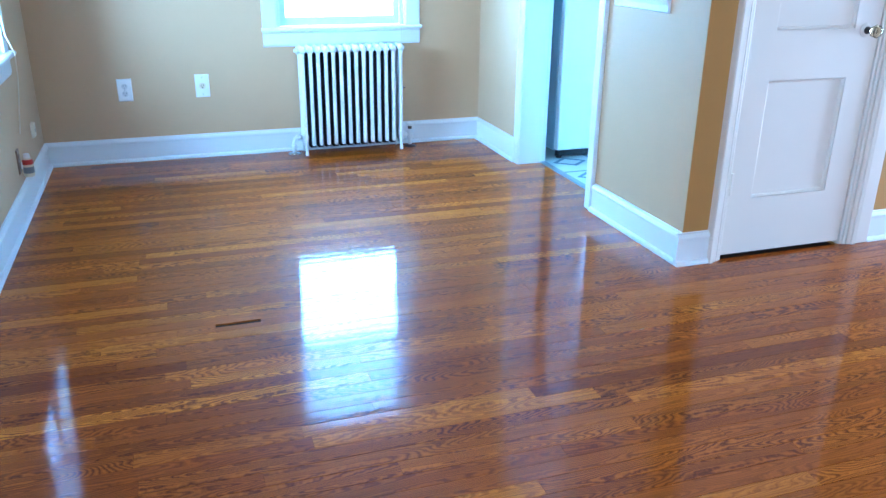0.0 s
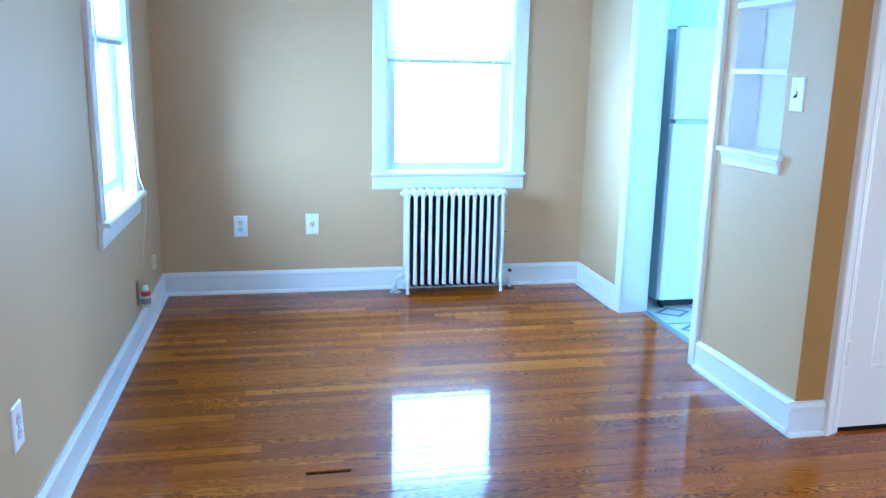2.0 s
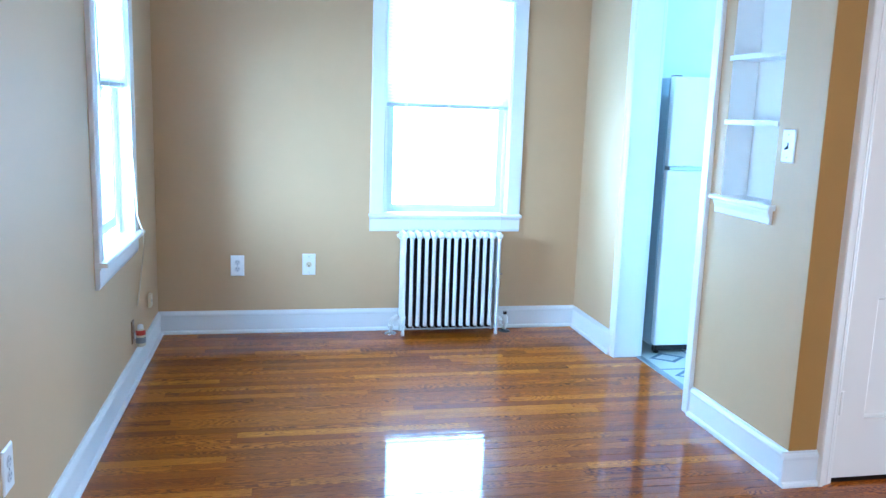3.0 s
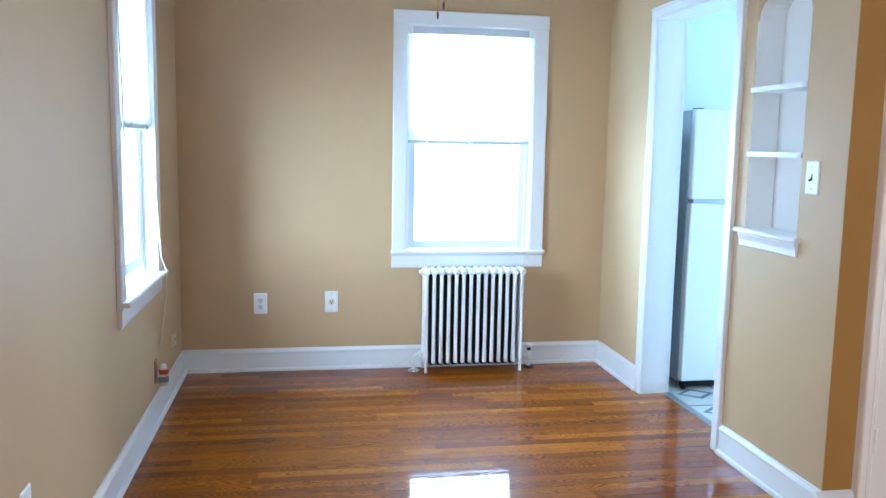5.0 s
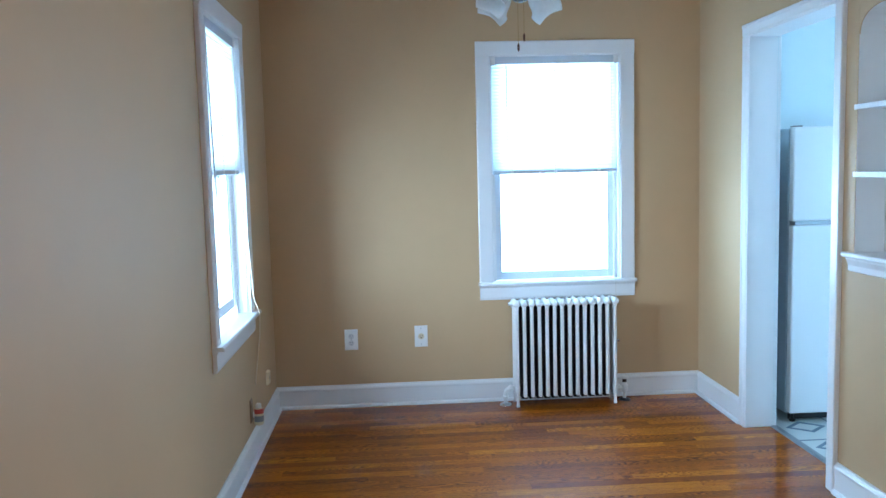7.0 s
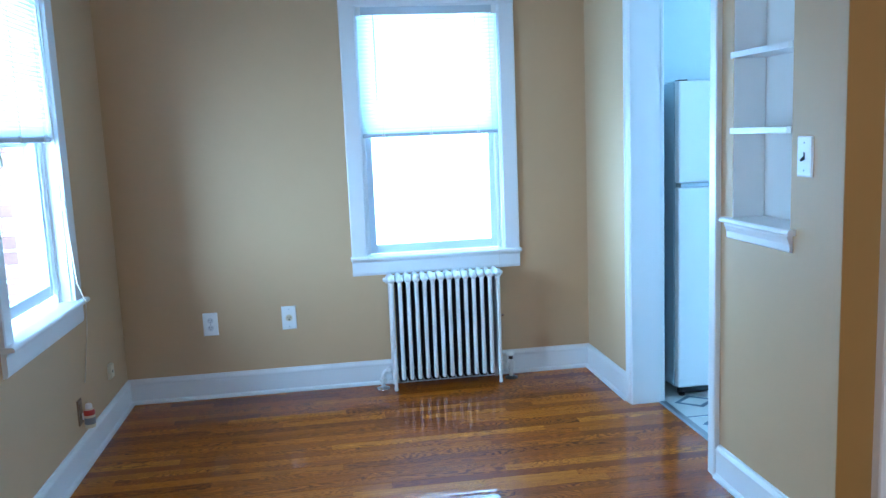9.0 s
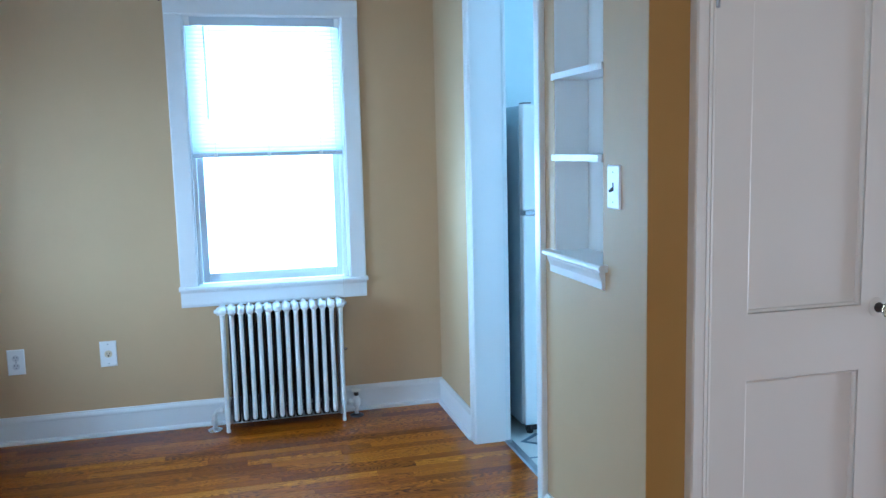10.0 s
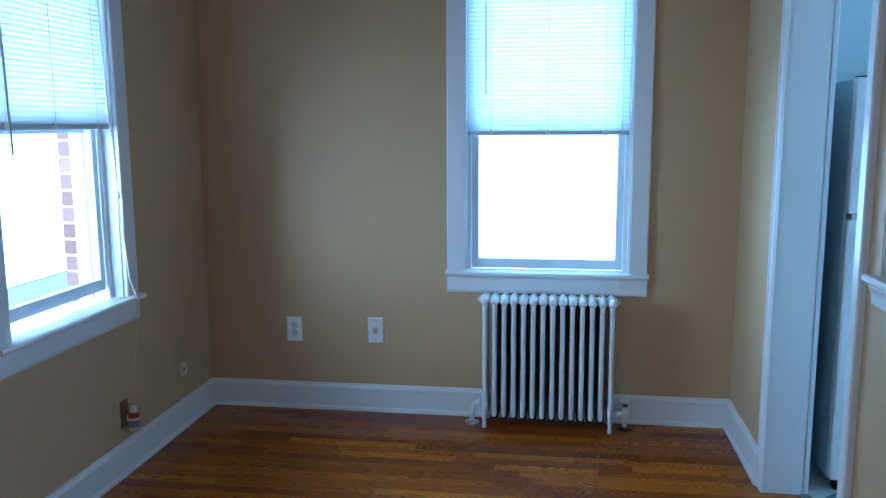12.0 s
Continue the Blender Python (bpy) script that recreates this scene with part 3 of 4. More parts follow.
    v = part("valve", lathe(bmesh.new(), [(0.011, 0.0), (0.011, 0.045), (0.016, 0.050), (0.021, 0.062), (0.021, 0.088), (0.016, 0.096), (0.011, 0.102), (0.011, 0.108)], pose(x + 0.072, 0, 0), 16), RADIATOR, r, smooth=True)
    part("packing_nut", lathe(bmesh.new(), [(0.010, 0.107), (0.013, 0.110), (0.012, 0.124), (0.008, 0.128)], pose(x + 0.072, 0, 0), 8), BRONZE, v, "dark packing nut")
    part("handle", lathe(bmesh.new(), [(0.010, 0.128), (0.021, 0.130), (0.024, 0.136), (0.023, 0.144), (0.014, 0.148)], pose(x + 0.072, 0, 0), 16, None), PLATE, v, "round white handwheel")
    part("escutcheon", lathe(bmesh.new(), [(0.036, 0.0), (0.035, 0.004), (0.022, 0.010), (0.013, 0.012)], pose(x + 0.072, 0, 0), 20), BRONZE, r, "tarnished floor plate")
    return r


radiator()


# ---- outlets, switch, jack ----
def cover(bm, w, h, t=0.006):
    """A wall plate with sloped edges; local x across, y out of the wall (negative), z up."""
    rings = []
    for a, b, y in ((w, h, 0.0), (w, h, -t * 0.4), (w - 0.008, h - 0.008, -t)):
        rings.append([bm.verts.new((sx * a / 2, y, sz * b / 2)) for sx, sz in ((-1, -1), (1, -1), (1, 1), (-1, 1))])
    for p, q in zip(rings, rings[1:]):
        for i in range(4):
            bm.faces.new((p[i], p[(i + 1) % 4], q[(i + 1) % 4], q[i]))
    bm.faces.new(rings[0])
    bm.faces.new(rings[-1])
    return bm


def duplex(m, label):
    o = thing("wall_outlet", label, "outlet", m)
    part("plate", cover(bmesh.new(), 0.078, 0.124), PLATE, o)
    for z in (-0.020, 0.020):
        f = part("socket", lathe(bmesh.new(), [(0.0165, 0.005), (0.0165, 0.0075), (0.0155, 0.0085)], pose(0, 0, z, 90, 0, 0), 18), SOCKET, o)
        for x, h in ((-0.0065, 0.008), (0.0065, 0.0065)):
            part("slot", boxed(x - 0.0018, x + 0.0018, -0.0090, -0.0080, z + 0.001, z + 0.001 + h), GREYPLASTIC, f)
        part("ground_hole", lathe(bmesh.new(), [(0.0025, 0.008), (0.0025, 0.0090)], pose(0, 0, z - 0.0075, 90, 0, 0), 8), GREYPLASTIC, f)
    part("screw", lathe(bmesh.new(), [(0.003, 0.005), (0.003, 0.0072)], pose(0, 0, 0, 90, 0, 0), 8), STEEL, o)
    return o


duplex(pose(0.452, 0, 0.405), "white duplex outlet on the tan wall")
duplex(pose(0, -2.655, 0.385, 0, 0, 90), "white duplex outlet on the long tan wall")

single = thing("wall_outlet", "white plate with a single round ivory socket", "outlet", pose(0.868, 0, 0.411))
part("plate", cover(bmesh.new(), 0.078, 0.128), PLATE, single)
rs = part("socket", lathe(bmesh.new(), [(0.0180, 0.005), (0.0180, 0.0075), (0.0165, 0.0085)], pose(0, 0, 0, 90, 0, 0), 20), IVORY, single, "round ivory socket")
for x, z, rot in ((-0.006, 0.003, 0), (0.006, 0.003, 0), (0, -0.008, 1)):
    part("slot", boxed(x - (0.003 if rot else 0.0015), x + (0.003 if rot else 0.0015), -0.0092, -0.0080, z - 0.004, z + 0.004), BLACK, rs)
for z in (-0.048, 0.048):
    part("screw", lathe(bmesh.new(), [(0.003, 0.005), (0.003, 0.0068)], pose(0, 0, z, 90, 0, 0), 8), STEEL, single)

switch = thing("light_switch", "white light switch plate with a black toggle", "switch", pose(W, -2.096, 1.256, 0, 0, -90))
part("plate", cover(bmesh.new(), 0.078, 0.124), PLATE, switch)
part("slot", boxed(-0.0042, 0.0042, -0.0066, -0.0055, -0.010, 0.013), BLACK, switch, "dark toggle slot")
part("toggle", prism(bmesh.new(), [(-0.005, 0.003), (-0.018, -0.009), (-0.0165, -0.014), (-0.005, -0.009)], lambda s, p, q: (s, p, q), -0.0040, 0.0040), BLACK, switch, "black toggle lever")
for z in (-0.042, 0.042):
    part("screw", lathe(bmesh.new(), [(0.003, 0.005), (0.003, 0.0068)], pose(0, 0, z, 90, 0, 0), 8), STEEL, switch)

jack = thing("phone_jack", "small ivory phone jack low on the wall", "phone jack", pose(0, -0.328, 0.280, 0, 0, 90))
part("plate", cover(bmesh.new(), 0.062, 0.072, 0.016), IVORY, jack)
part("port", boxed(-0.006, 0.006, -0.0165, -0.0155, -0.008, 0.004), BLACK, jack)

brown = thing("wall_outlet", "brown outlet plate low on the tan wall", "outlet", pose(0, -0.835, 0.245, 0, 0, 90))
part("plate", cover(bmesh.new(), 0.056, 0.112), BROWNPLATE, brown)
part("socket", lathe(bmesh.new(), [(0.0165, 0.005), (0.0165, 0.0075), (0.0155, 0.0085)], pose(0, 0, 0.020, 90, 0, 0), 18), BROWNPLATE, brown)
part("socket", lathe(bmesh.new(), [(0.0165, 0.005), (0.0165, 0.0075), (0.0155, 0.0085)], pose(0, 0, -0.020, 90, 0, 0), 18), BROWNPLATE, brown)
fresh = thing("air_freshener", "ivory and red plug-in air freshener in the brown outlet", "air freshener", pose(0, -0.822, 0.228, 0, 0, 90))
part("body", lathe(bmesh.new(), [(0.012, -0.060), (0.021, -0.056), (0.023, -0.045), (0.023, 0.015), (0.018, 0.024), (0.014, 0.028)], pose(0, -0.036, 0), 18), IVORY, fresh, smooth=True)
part("label_band", lathe(bmesh.new(), [(0.0234, 0.000), (0.0236, 0.002), (0.0236, 0.014), (0.0200, 0.0225)], pose(0, -0.036, 0), 18), RED, fresh, "red band on the bottle")
part("writing", lathe(bmesh.new(), [(0.0232, -0.040), (0.0235, -0.039), (0.0235, -0.012), (0.0232, -0.011)], pose(0, -0.036, 0), 18), GREYPLASTIC, fresh, "grey printed label")
part("cap", lathe(bmesh.new(), [(0.014, 0.028), (0.0145, 0.030), (0.0130, 0.046), (0.009, 0.049)], pose(0, -0.036, 0), 16), PLATE, fresh)
part("plug", boxed(-0.012, 0.012, -0.030, -0.0086, -0.020, 0.010, bevel=0.003), PLATE, fresh)


# ---- niche ----
N0, N1, NZ0, NZ1, NB = -1.650, -2.020, 1.020, 1.985, W + 0.120   # far side, near side, sill, crown, back
niche = thing("wall_niche", "white painted recessed wall niche with arched top and shelves", "niche", kind="structure")
part("back", boxed(NB, NB + 0.02, N1 - 0.02, N0 + 0.02, NZ0 - 0.03, NZ1 + 0.03), NICHEWHITE, niche)
part("side", boxed(W + 0.002, NB, N0 - 0.004, N0 + 0.015, NZ0 - 0.02, NZ1), NICHEWHITE, niche)
part("side", boxed(W + 0.002, NB, N1 - 0.015, N1 + 0.004, NZ0 - 0.02, NZ1), NICHEWHITE, niche)


def arch_curve(n=14):
    """The crown: short curved shoulders up to a nearly flat top."""
    half, mid = (N0 - N1) / 2 - 0.004, (N0 + N1) / 2
    pts = []
    for i in range(n + 1):
        a = math.pi * i / n
        c, s = math.cos(a), math.sin(a)
        pts.append((mid + half * math.copysign(abs(c) ** 0.75, c), NZ1 - 0.105 + 0.095 * s ** 0.9))
    return pts


crown = arch_curve()
bm = bmesh.new()
for (ya, za), (yb, zb) in zip(crown, crown[1:]):
    prism(bm, [(ya, za), (yb, zb), (yb, NZ1 + 0.004), (ya, NZ1 + 0.004)], lambda s, p, q: (s, p, q), W - 0.0005, W + 0.004)
part("crown_face", bm, TAN, niche, "tan spandrel above the arch")
bm = bmesh.new()
for (ya, za), (yb, zb) in zip(crown, crown[1:]):
    prism(bm, [(ya, za + 0.0005), (yb, zb + 0.0005), (yb, NZ1 + 0.004), (ya, NZ1 + 0.004)], lambda s, p, q: (s, p, q), W + 0.0045, NB)
part("soffit", bm, NICHEWHITE, niche)


def shelf(z):
    """A shelf let into the niche, its nose just proud of the wall with clipped corners."""
    bm = bmesh.new()
    a, b = N1 + 0.004, N0 - 0.004
    out = [(NB, a), (W + 0.002, a), (W - 0.004, a - 0.004), (W - 0.010, a + 0.012), (W - 0.012, b - 0.012), (W - 0.008, b + 0.012), (W + 0.002, b + 0.010), (W + 0.002, b), (NB, b)]
    prism(bm, out, lambda s, p, q: (p, q, s), z - 0.020, z)
    return part("shelf", bm, WHITE, niche)


shelf(1.347)
shelf(1.610)
part("sill", prism(bmesh.new(), [(NB, 0), (W - 0.024, 0), (W - 0.029, -0.006), (W - 0.029, -0.014), (W - 0.022, -0.020), (NB, -0.020)], lambda s, p, q: (p, s, NZ0 + 0.006 + q), N1 + 0.0045, N0 - 0.0045), WHITE, niche)
for a, b in ((N1 - 0.032, N1 + 0.0043), (N0 - 0.0043, N0 + 0.045)):
    part("sill_horn", prism(bmesh.new(), [(W, 0), (W - 0.024, 0), (W - 0.029, -0.006), (W - 0.029, -0.014), (W - 0.022, -0.020), (W, -0.020)], lambda s, p, q: (p, s, NZ0 + 0.006 + q), a, b), WHITE, niche)
part("apron", prism(bmesh.new(), [(0, -0.020), (0.021, -0.020), (0.020, -0.028), (0.016, -0.036), (0.013, -0.044), (0.011, -0.050), (0.010, -0.072), (0.004, -0.076), (0, -0.076)], lambda s, p, q: (W - p, s, NZ0 + 0.006 + q), N1 - 0.016, N0 + 0.022), WHITE, niche)


# ---- closet door ----
door = thing("door_1", "closed off-white two-panel closet door with glass knob", "door", pose(2.750, S - 0.008, 0.018), kind="structure")
DWID, DHGT = 0.597, 2.018
PX0, PX1 = 0.108, 0.477
for x0, x1 in ((0.0, PX0), (PX1, DWID)):
    part("stile", boxed(x0, x1, 0.0, 0.036, 0.0, DHGT), DOORPAINT, door)
for z0, z1 in ((0.0, 0.234), (0.700, 0.888), (1.905, DHGT)):
    part("rail", boxed(PX0, PX1, 0.0, 0.036, z0, z1), DOORPAINT, door)
for z0, z1 in ((0.234, 0.700), (0.888, 1.905)):
    p = part("panel", boxed(PX0, PX1, 0.015, 0.028, z0, z1), DOORPAINT, door)
    prof = [(0.003, 0.004), (0.003, 0.0145), (0.011, 0.0145), (0.010, 0.010), (0.007, 0.006)]
    part("panel_mould", prism(bmesh.new(), prof, lambda s, a, b: (PX0 + a, b, s), z0, z1), DOORPAINT, p)
    part("panel_mould", prism(bmesh.new(), prof, lambda s, a, b: (PX1 - a, b, s), z0, z1), DOORPAINT, p)
    part("panel_mould", prism(bmesh.new(), prof, lambda s, a, b: (s, b, z0 + a), PX0, PX1), DOORPAINT, p)
    part("panel_mould", prism(bmesh.new(), prof, lambda s, a, b: (s, b, z1 - a), PX0, PX1), DOORPAINT, p)
for z in (0.300, 1.745):
    h = part("hinge", lathe(bmesh.new(), [(0.0052, -0.046), (0.0062, -0.044), (0.0062, 0.044), (0.0052, 0.046)], pose(-0.002, -0.0065, z), 10), DOORPAINT if z < 1 else STEEL, door, "painted butt hinge" if z < 1 else "steel butt hinge")
    part("leaf", boxed(0.003, 0.016, -0.0018, 0.0002, z - 0.044, z + 0.044), DOORPAINT, h)
knob = part("knob_plate", lathe(bmesh.new(), [(0.028, 0.0), (0.0275, 0.003), (0.018, 0.006)], pose(0.530, 0, 0.879, 90, 0, 0), 22), DOORPAINT, door, "painted round rosette")
part("neck", lathe(bmesh.new(), [(0.013, 0.004), (0.015, 0.010), (0.012, 0.018), (0.010, 0.026), (0.0145, 0.030), (0.0145, 0.034)], pose(0.530, 0, 0.879, 90, 0, 0), 18), BRONZE, knob, "dark tarnished neck")
part("grip", lathe(bmesh.new(), [(0.012, 0.032), (0.021, 0.040), (0.0255, 0.050), (0.0250, 0.060), (0.0175, 0.068), (0.010, 0.070)], pose(0.530, 0, 0.879, 90, 0, 0), 8), CLEAR, knob, "faceted clear glass knob")

frame_ = thing("closet_casing", "white painted moulded casing around the closet door", "door frame", kind="structure")
CAS = [(0, 0), (0, 0.012), (0.008, 0.014), (0.009, 0.004), (0.013, 0.004), (0.014, 0.019), (0.024, 0.021), (0.025, 0.008), (0.029, 0.008), (0.030, 0.025), (0.046, 0.026), (0.049, 0.034), (0.064, 0.036), (0.068, 0.030), (0.068, 0)]
part("casing", prism(bmesh.new(), CAS, lambda s, p, q: (2.745 - p, S - 0.003 - q, s), 0, 2.04), DOORPAINT, frame_)
part("casing", prism(bmesh.new(), CAS, lambda s, p, q: (3.353 + p, S - q, s), 0, 2.04), DOORPAINT, frame_)
part("casing_board", boxed(3.4215, 3.490, S - 0.030, S, 0, 2.108, bevel=0.004), DOORPAINT, frame_)
part("head_casing", prism(bmesh.new(), CAS, lambda s, p, q: (s, S - 0.003 - q, 2.04 + p), 2.676, 3.421), DOORPAINT, frame_)
part("jamb", boxed(2.735, 2.7465, S, S + 0.10, 0, 2.04), DOORPAINT, frame_)
part("jamb", boxed(3.3505, 3.362, S, S + 0.10, 0, 2.04), DOORPAINT, frame_)
part("door_back", boxed(2.70, 3.40, S + 0.100, S + 0.112, 0, 2.10), DOORPAINT, frame_)


# ---- kitchen ----
tagged(link("kitchen_floor", boxed(2.70, 4.80, -1.68, 0.0, -0.02, 0.0), KVINYL), "cream vinyl kitchen floor with blue-grey diamond pattern", "floor", kind="structure")
kfloor = bpy.data.objects["kitchen_floor"]


def diamond(cx, cy, a, b, w):
    """An outlined diamond inlay, 1 mm proud."""
    bm = bmesh.new()
    o = [(a, 0), (0, b), (-a, 0), (0, -b)]
    i = [(x * (1 - w / a), y * (1 - w / b)) for x, y in o]
    for k in range(4):
        q = [o[k], o[(k + 1) % 4], i[(k + 1) % 4], i[k]]
        prism(bm, q, lambda s, p, r: (cx + p, cy + r, s), 0.0, 0.001)
    return part("inlay", bm, KBLUE, kfloor)


for ix in range(4):
    for iy in range(5):
        cx, cy = 2.86 + ix * 0.305, -0.78 - iy * 0.305 + 0.10
        if cy < -1.60:
            continue
        diamond(cx, cy - 0.05, 0.108, 0.090, 0.028)
        part("inlay_line", boxed(cx + 0.150, cx + 0.158, cy - 0.2, cy + 0.1, 0.0, 0.001), KBLUE, kfloor)
for iy in range(4):
    part("inlay_line", boxed(2.72, 3.9, -0.935 - iy * 0.305, -0.925 - iy * 0.305, 0.0, 0.0012), KBLUE, kfloor)

fr = thing("refrigerator", "white two-door refrigerator standing on the kitchen floor", "refrigerator", pose(2.795, -0.685, 0))
part("body", boxed(0.004, 0.70, 0.062, 0.66, 0.045, 1.565, bevel=0.006), FRIDGE_SHADED, fr)
part("gasket", boxed(0.014, 0.69, 0.050, 0.062, 0.065, 1.560), GREYPLASTIC, fr)
part("freezer_door", boxed(0.0, 0.70, 0.0, 0.050, 1.082, 1.570, bevel=0.010, segments=3), FRIDGE, fr)
part("main_door", boxed(0.0, 0.70, 0.0, 0.050, 0.058, 1.062, bevel=0.010, segments=3), FRIDGE, fr)
part("handle_strip", boxed(0.010, 0.690, -0.004, 0.046, 1.0615, 1.0825, bevel=0.003), STEEL, fr, "grey handle strip between the doors")
part("hinge_cap", boxed(0.012, 0.050, 0.010, 0.070, 1.571, 1.576, bevel=0.002), BLACK, fr, "black hinge cap")
part("kick_plate", boxed(0.03, 0.68, 0.075, 0.085, 0.006, 0.056), BLACK, fr)
for x in (0.045, 0.655):
    part("foot", lathe(bmesh.new(), [(0.016, 0.0), (0.017, 0.010), (0.008, 0.016), (0.008, 0.052)], pose(x, 0.062, 0.0), 12), BLACK, fr)
    part("foot", lathe(bmesh.new(), [(0.016, 0.0), (0.017, 0.010), (0.008, 0.016), (0.008, 0.052)], pose(x, 0.60, 0.0), 12), BLACK, fr)


# ---- hanging lamp ----
FX, FY = 1.315, -1.15
lamp = thing("ceiling_light", "hanging light with ruffled white glass shades and pull chains", "ceiling light", pose(FX, FY, 0))
UP = Vector((0, 0, 0.022))
part("canopy", lathe(bmesh.new(), [(0.030, 2.445), (0.060, 2.455), (0.070, 2.480), (0.070, 2.499)], None, 24), BRONZE, lamp, smooth=True)
part("stem", tube(bmesh.new(), [(0, 0, 2.20), (0, 0, 2.46)], 0.013, 12), BRONZE, lamp)
part("hub", lathe(bmesh.new(), [(0.012, 2.118), (0.030, 2.126), (0.048, 2.150), (0.055, 2.185), (0.040, 2.215), (0.016, 2.225)], None, 24), BRONZE, lamp, smooth=True)


def petal(a, i):
    k = (i / 8.0) ** 2.2
    lobe = 1.0 - abs(math.sin(2 * a))
    return 1.0 + 0.12 * k * (lobe - 0.4), 0.022 * k * (lobe - 0.4)


for degrees in (38, 128, 214):
    az = math.radians(degrees)
    d = Vector((math.cos(az), math.sin(az), 0))
    arm = part("arm", tube(bmesh.new(), [d * 0.035 + Vector((0, 0, 2.17)) + UP, d * 0.065 + Vector((0, 0, 2.182)) + UP, d * 0.085 + Vector((0, 0, 2.170)) + UP], 0.009, 10), BRONZE, lamp)
    q = (d * 0.72 + Vector((0, 0, -0.70))).to_track_quat("Z", "Y").to_matrix().to_4x4()
    m = Matrix.Translation(d * 0.078 + Vector((0, 0, 2.175)) + UP) @ q
    part("holder", lathe(bmesh.new(), [(0.014, -0.008), (0.022, 0.0), (0.026, 0.022), (0.024, 0.026)], m, 16), BRONZE, arm)
    sh = part("shade", lathe(bmesh.new(), [(0.022, 0.012), (0.036, 0.026), (0.047, 0.044), (0.053, 0.062), (0.056, 0.080), (0.058, 0.096), (0.062, 0.112), (0.070, 0.126), (0.078, 0.134)], m, 48, petal), SHADE, arm, "ruffled frosted glass shade", smooth=True)
    mod = sh.modifiers.new("thickness", "SOLIDIFY")
    mod.thickness = 0.003
    part("bulb", lathe(bmesh.new(), [(0.012, 0.026), (0.014, 0.040), (0.026, 0.062), (0.028, 0.078), (0.020, 0.094), (0.006, 0.102)], m, 16), PLATE, arm, smooth=True)
for x, y, z in ((-0.014, -0.02, 1.905), (0.012, -0.02, 1.948)):
    c = part("pull_chain", tube(bmesh.new(), [(x, y, 2.13), (x, y, z + 0.03)], 0.0012, 6), BRASS, lamp)
    part("fob", lathe(bmesh.new(), [(0.0025, z + 0.034), (0.0055, z + 0.026), (0.0050, z + 0.010), (0.0030, z)], pose(x, y, 0), 10), WOODFOB, c, "small brown wooden fob")


# ---- outside ----
tagged(link("ground", boxed(-60, 60, -60, 60, -0.9, -0.6), painted("pale_concrete_ground", (0.36, 0.35, 0.33), 0.9, 0.12, 0.4, 30.0)), "pale ground outside the house", "ground", kind="structure")
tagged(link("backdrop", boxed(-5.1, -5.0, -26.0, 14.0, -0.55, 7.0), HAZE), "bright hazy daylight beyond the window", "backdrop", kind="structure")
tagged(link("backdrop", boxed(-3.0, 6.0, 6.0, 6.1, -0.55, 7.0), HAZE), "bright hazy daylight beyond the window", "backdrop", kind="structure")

outer = wall("wall_outer", "red brick outer wall around the window", MORTAR, "x", -0.257, -0.150, -3.0, 0.3, -0.55, 2.7, [(LY - WL - 0.024, LY + WL + 0.024, 0.62, 2.10)])
for s in (-1, 1):
    tagged(link("trim", boxed(-0.196, -0.142, LY + s * WL, LY + s * (WL + 0.016), 0.655, 2.09, bevel=0.004), WHITE), "white painted outer window trim", "trim", kind="structure")


# ---- brick pieces round the opening ----
def brick_mesh(length):
    bm = boxed(-0.052, 0.052, -length / 2, length / 2, -0.0285, 0.0285, bevel=0.003, segments=1)
    me = bpy.data.meshes.new("brick")
    bm.to_mesh(me)
    bm.free()
    me.materials.append(BRICK)
    return me


BRICKS = {0: brick_mesh(0.200), 1: brick_mesh(0.095)}
for s in (-1, 1):
    for c in range(22):
        z = 0.652 + c * 0.067
        y0 = LY + s * (WL + 0.018)
        for k in range(2):
            half = (c % 2) and k == 0
            length = 0.095 if half else 0.200
            b = new("brick", BRICKS[1 if half else 0])
            b.parent = outer
            b.matrix_basis = pose(-0.210 + random.uniform(-0.002, 0.002), y0 + s * (length / 2), z, 0, 0, random.uniform(-0.4, 0.4))
            y0 += s * (length + 0.010)


# ---- floor ----
floor = tagged(link("floor", boxed(0.0, 5.2, -7.2, 0.0, -0.05, -0.012), SUBFLOOR), "glossy orange-brown stained strip oak floor", "floor", kind="structure")
PW = 0.0572


def plank_points(x0, x1, y0, y1):
    """A strip with eased long edges and a slightly crowned face."""
    g, zb = 0.0002, -0.012
    w = y1 - y0
    side = [(0.0002, zb), (0.0002, -0.0006), (0.0008, -0.00012)]
    face = [(0.0008, -0.00012), (w * 0.2, -0.00005), (w * 0.5, 0.0), (w * 0.8, -0.00005), (w - 0.0008, -0.00012)]
    pts, faces = [], []
    for chain in (side, face, [(w - q, z) for q, z in reversed(side)]):
        n0, n = len(pts), len(chain)
        pts += [(x, y0 + q, z) for x in (x0 + g, x1 - g) for q, z in chain]
        faces += [(n0 + i, n0 + n + i, n0 + n + i + 1, n0 + i + 1) for i in range(n - 1)]
    faces += [(0, 1, 2, 16, 17, 18), (21, 20, 19, 5, 4, 3)]
    return pts, faces


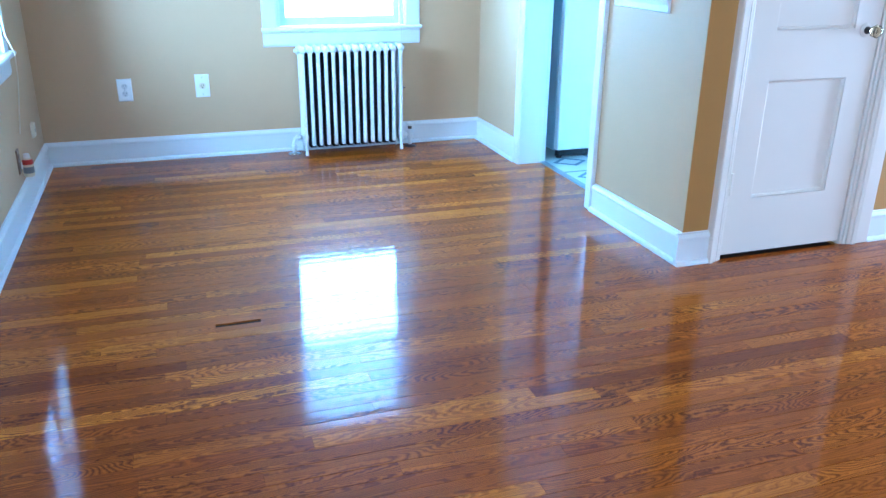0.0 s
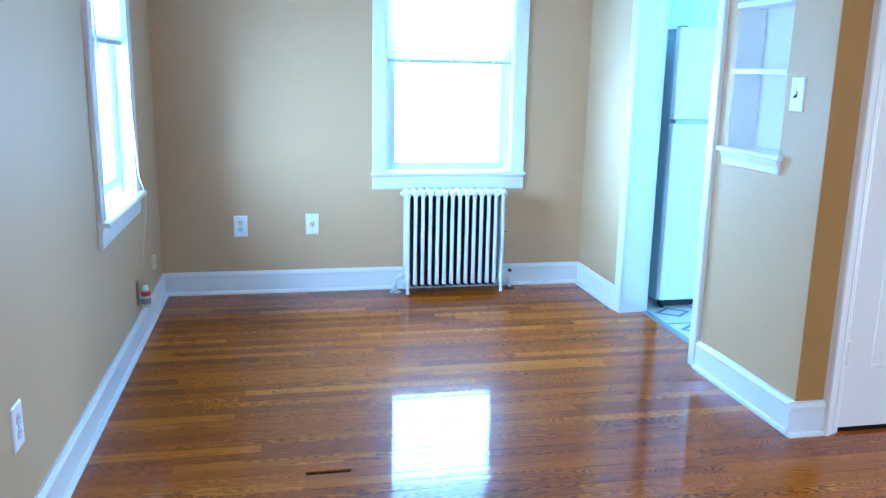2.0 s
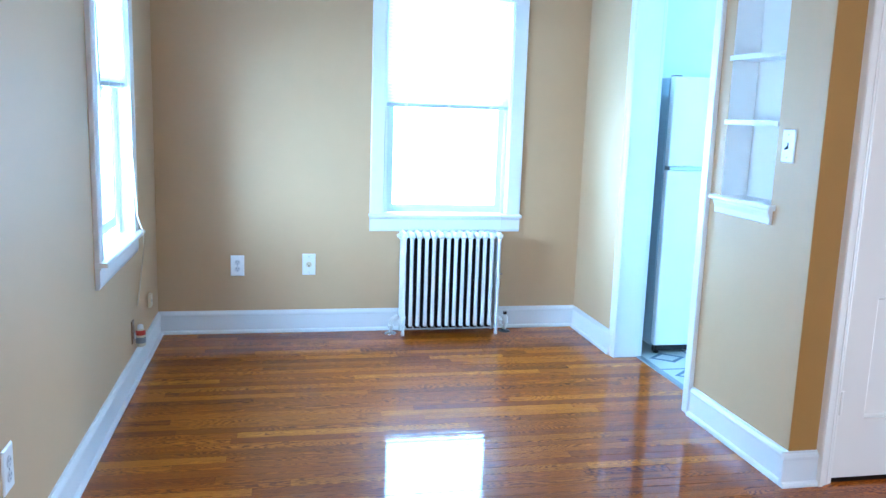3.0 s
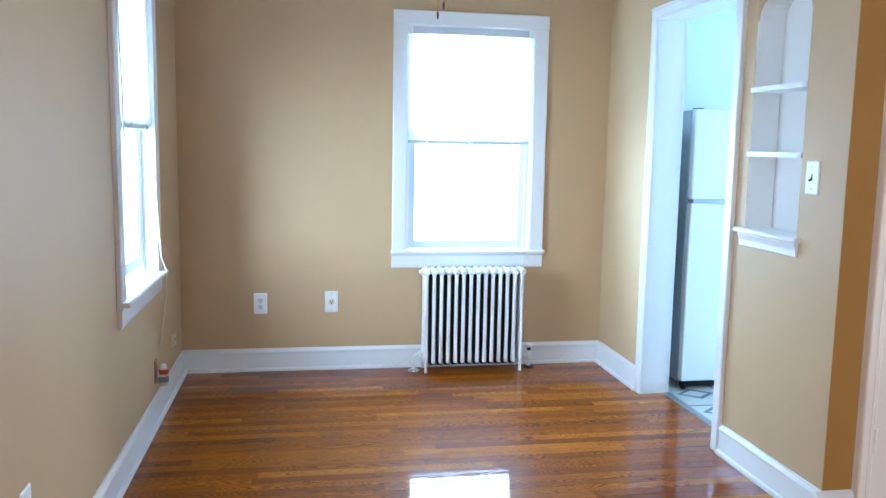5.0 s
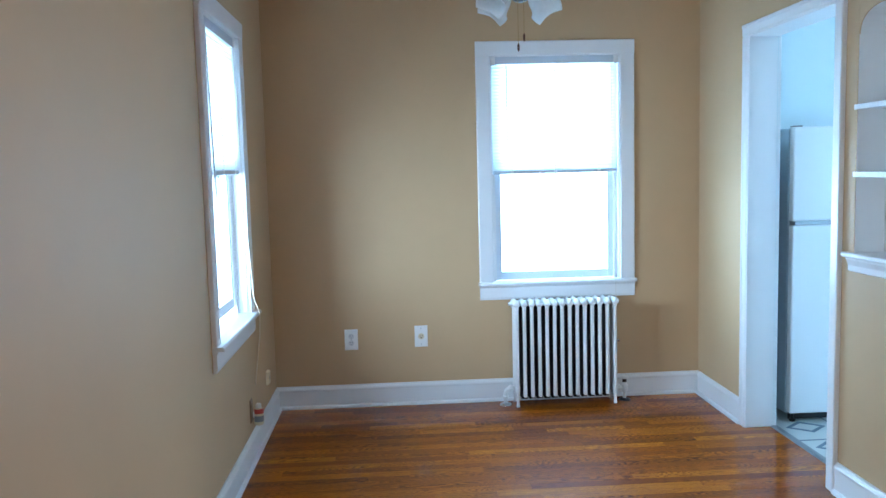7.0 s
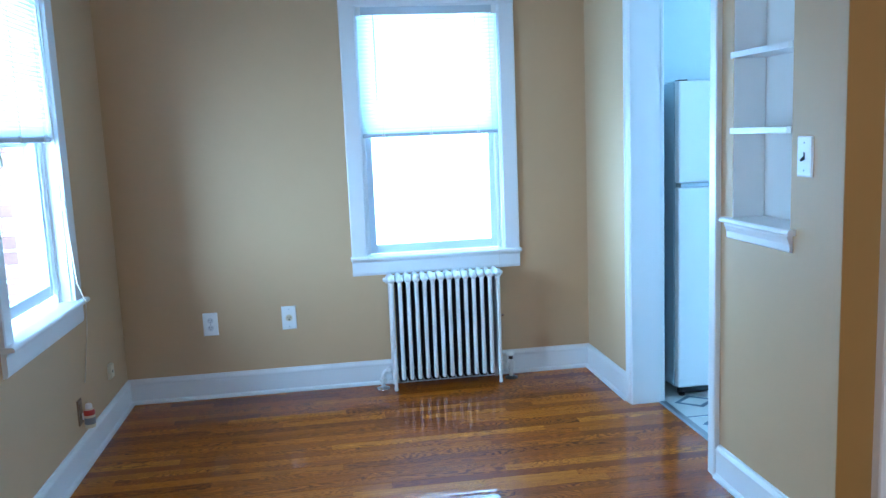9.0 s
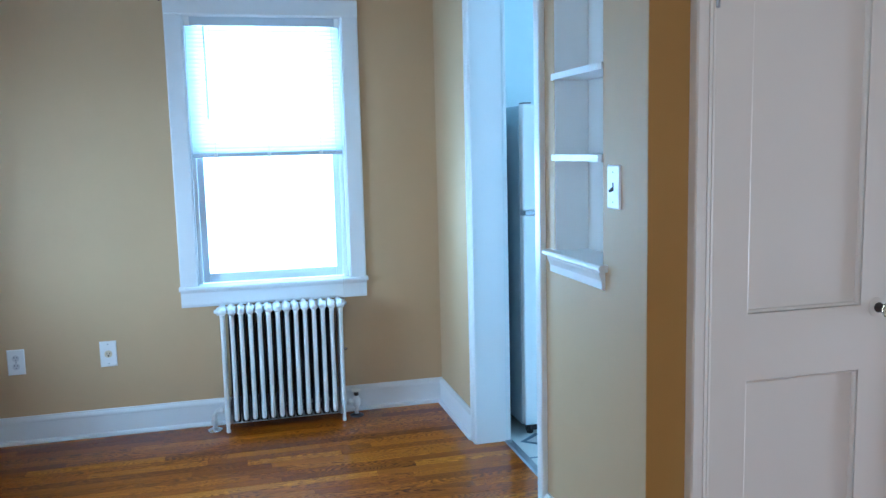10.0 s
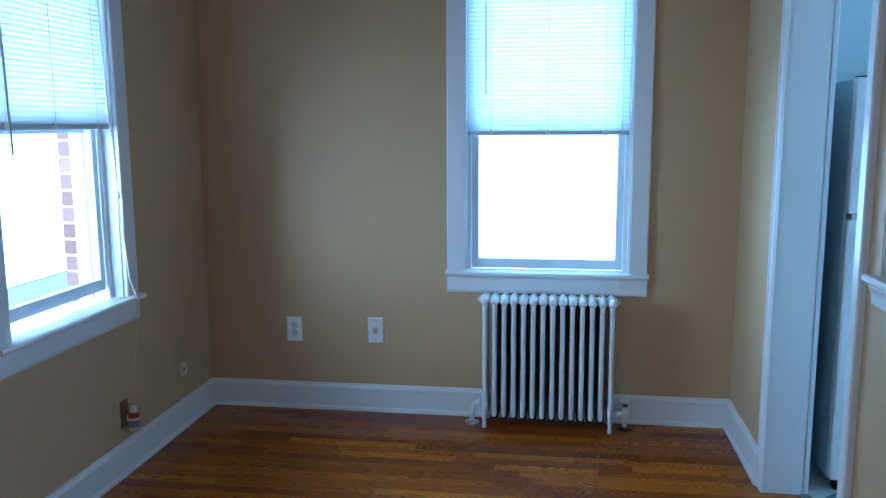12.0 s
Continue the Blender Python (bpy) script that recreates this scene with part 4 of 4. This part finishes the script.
def crown_shading(me):
    """Smooth shading across the crowned face, flat elsewhere."""
    for p in me.polygons:
        p.use_smooth = abs(p.normal.z) > 0.99


LENGTHS = [0.34 + 0.08 * i for i in range(14)]
PLANKS = {}


def plank_mesh(length, width, mat):
    key = (round(length, 3), round(width, 4), mat.name)
    if key not in PLANKS:
        v, f = plank_points(-length / 2, length / 2, -width / 2, width / 2)
        me = bpy.data.meshes.new("plank")
        me.from_pydata(v, [], f)
        me.materials.append(mat)
        crown_shading(me)
        PLANKS[key] = me
    return PLANKS[key]


far_v, far_f = [], []
rows = int(7.2 / PW)
rng = random.Random(11)
HOLE_ROW, HX0, HX1 = 40, 0.752, 0.900
for r in range(rows):
    y1 = -r * PW
    y0 = y1 - PW
    end = 2.684 if (y1 > -1.5 and y0 < -0.7) else (W if y1 > S else 5.2)
    x = 0.0
    first = True
    while x < end - 0.001:
        length = rng.choice(LENGTHS)
        if first:
            length *= rng.uniform(0.4, 1.0)
            first = False
        if end - x - length < 0.22:
            length = end - x
        if r == HOLE_ROW and x < HX0 < x + length:
            length = HX0 - x
        elif r == HOLE_ROW and abs(x - HX0) < 0.001:
            length = HX1 - HX0
        if y1 > -3.35 and x < 3.9:
            gap = r == HOLE_ROW and abs(x - HX0) < 0.001
            if gap:
                # A sunken strip, coloured as the gap's shadow, where a piece is missing.
                filler = new("plank", plank_mesh(length, PW * 0.40, GAP_SHADOW))
                filler.parent = floor
                filler.matrix_basis = pose(x + length / 2, y1 - PW * 0.2, -0.005)
            b = new("plank", plank_mesh(length, PW * (0.6 if gap else 1.0), OAK))
            b.parent = floor
            b.matrix_basis = pose(x + length / 2, y0 + PW * 0.3 if gap else (y0 + y1) / 2, 0.0 if gap else rng.uniform(-0.0002, 0.0002), rng.uniform(-0.12, 0.12), rng.uniform(-0.02, 0.02), 0)
        else:
            v, f = plank_points(x, x + length, y0, y1)
            n0 = len(far_v)
            far_v += v
            far_f += [tuple(i + n0 for i in q) for q in f]
        x += length
me = bpy.data.meshes.new("planks")
me.from_pydata(far_v, [], far_f)
crown_shading(me)
me.materials.append(OAK_FAR)
rest = new("planks", me)
rest.parent = floor
rest["kind"] = "stuff"
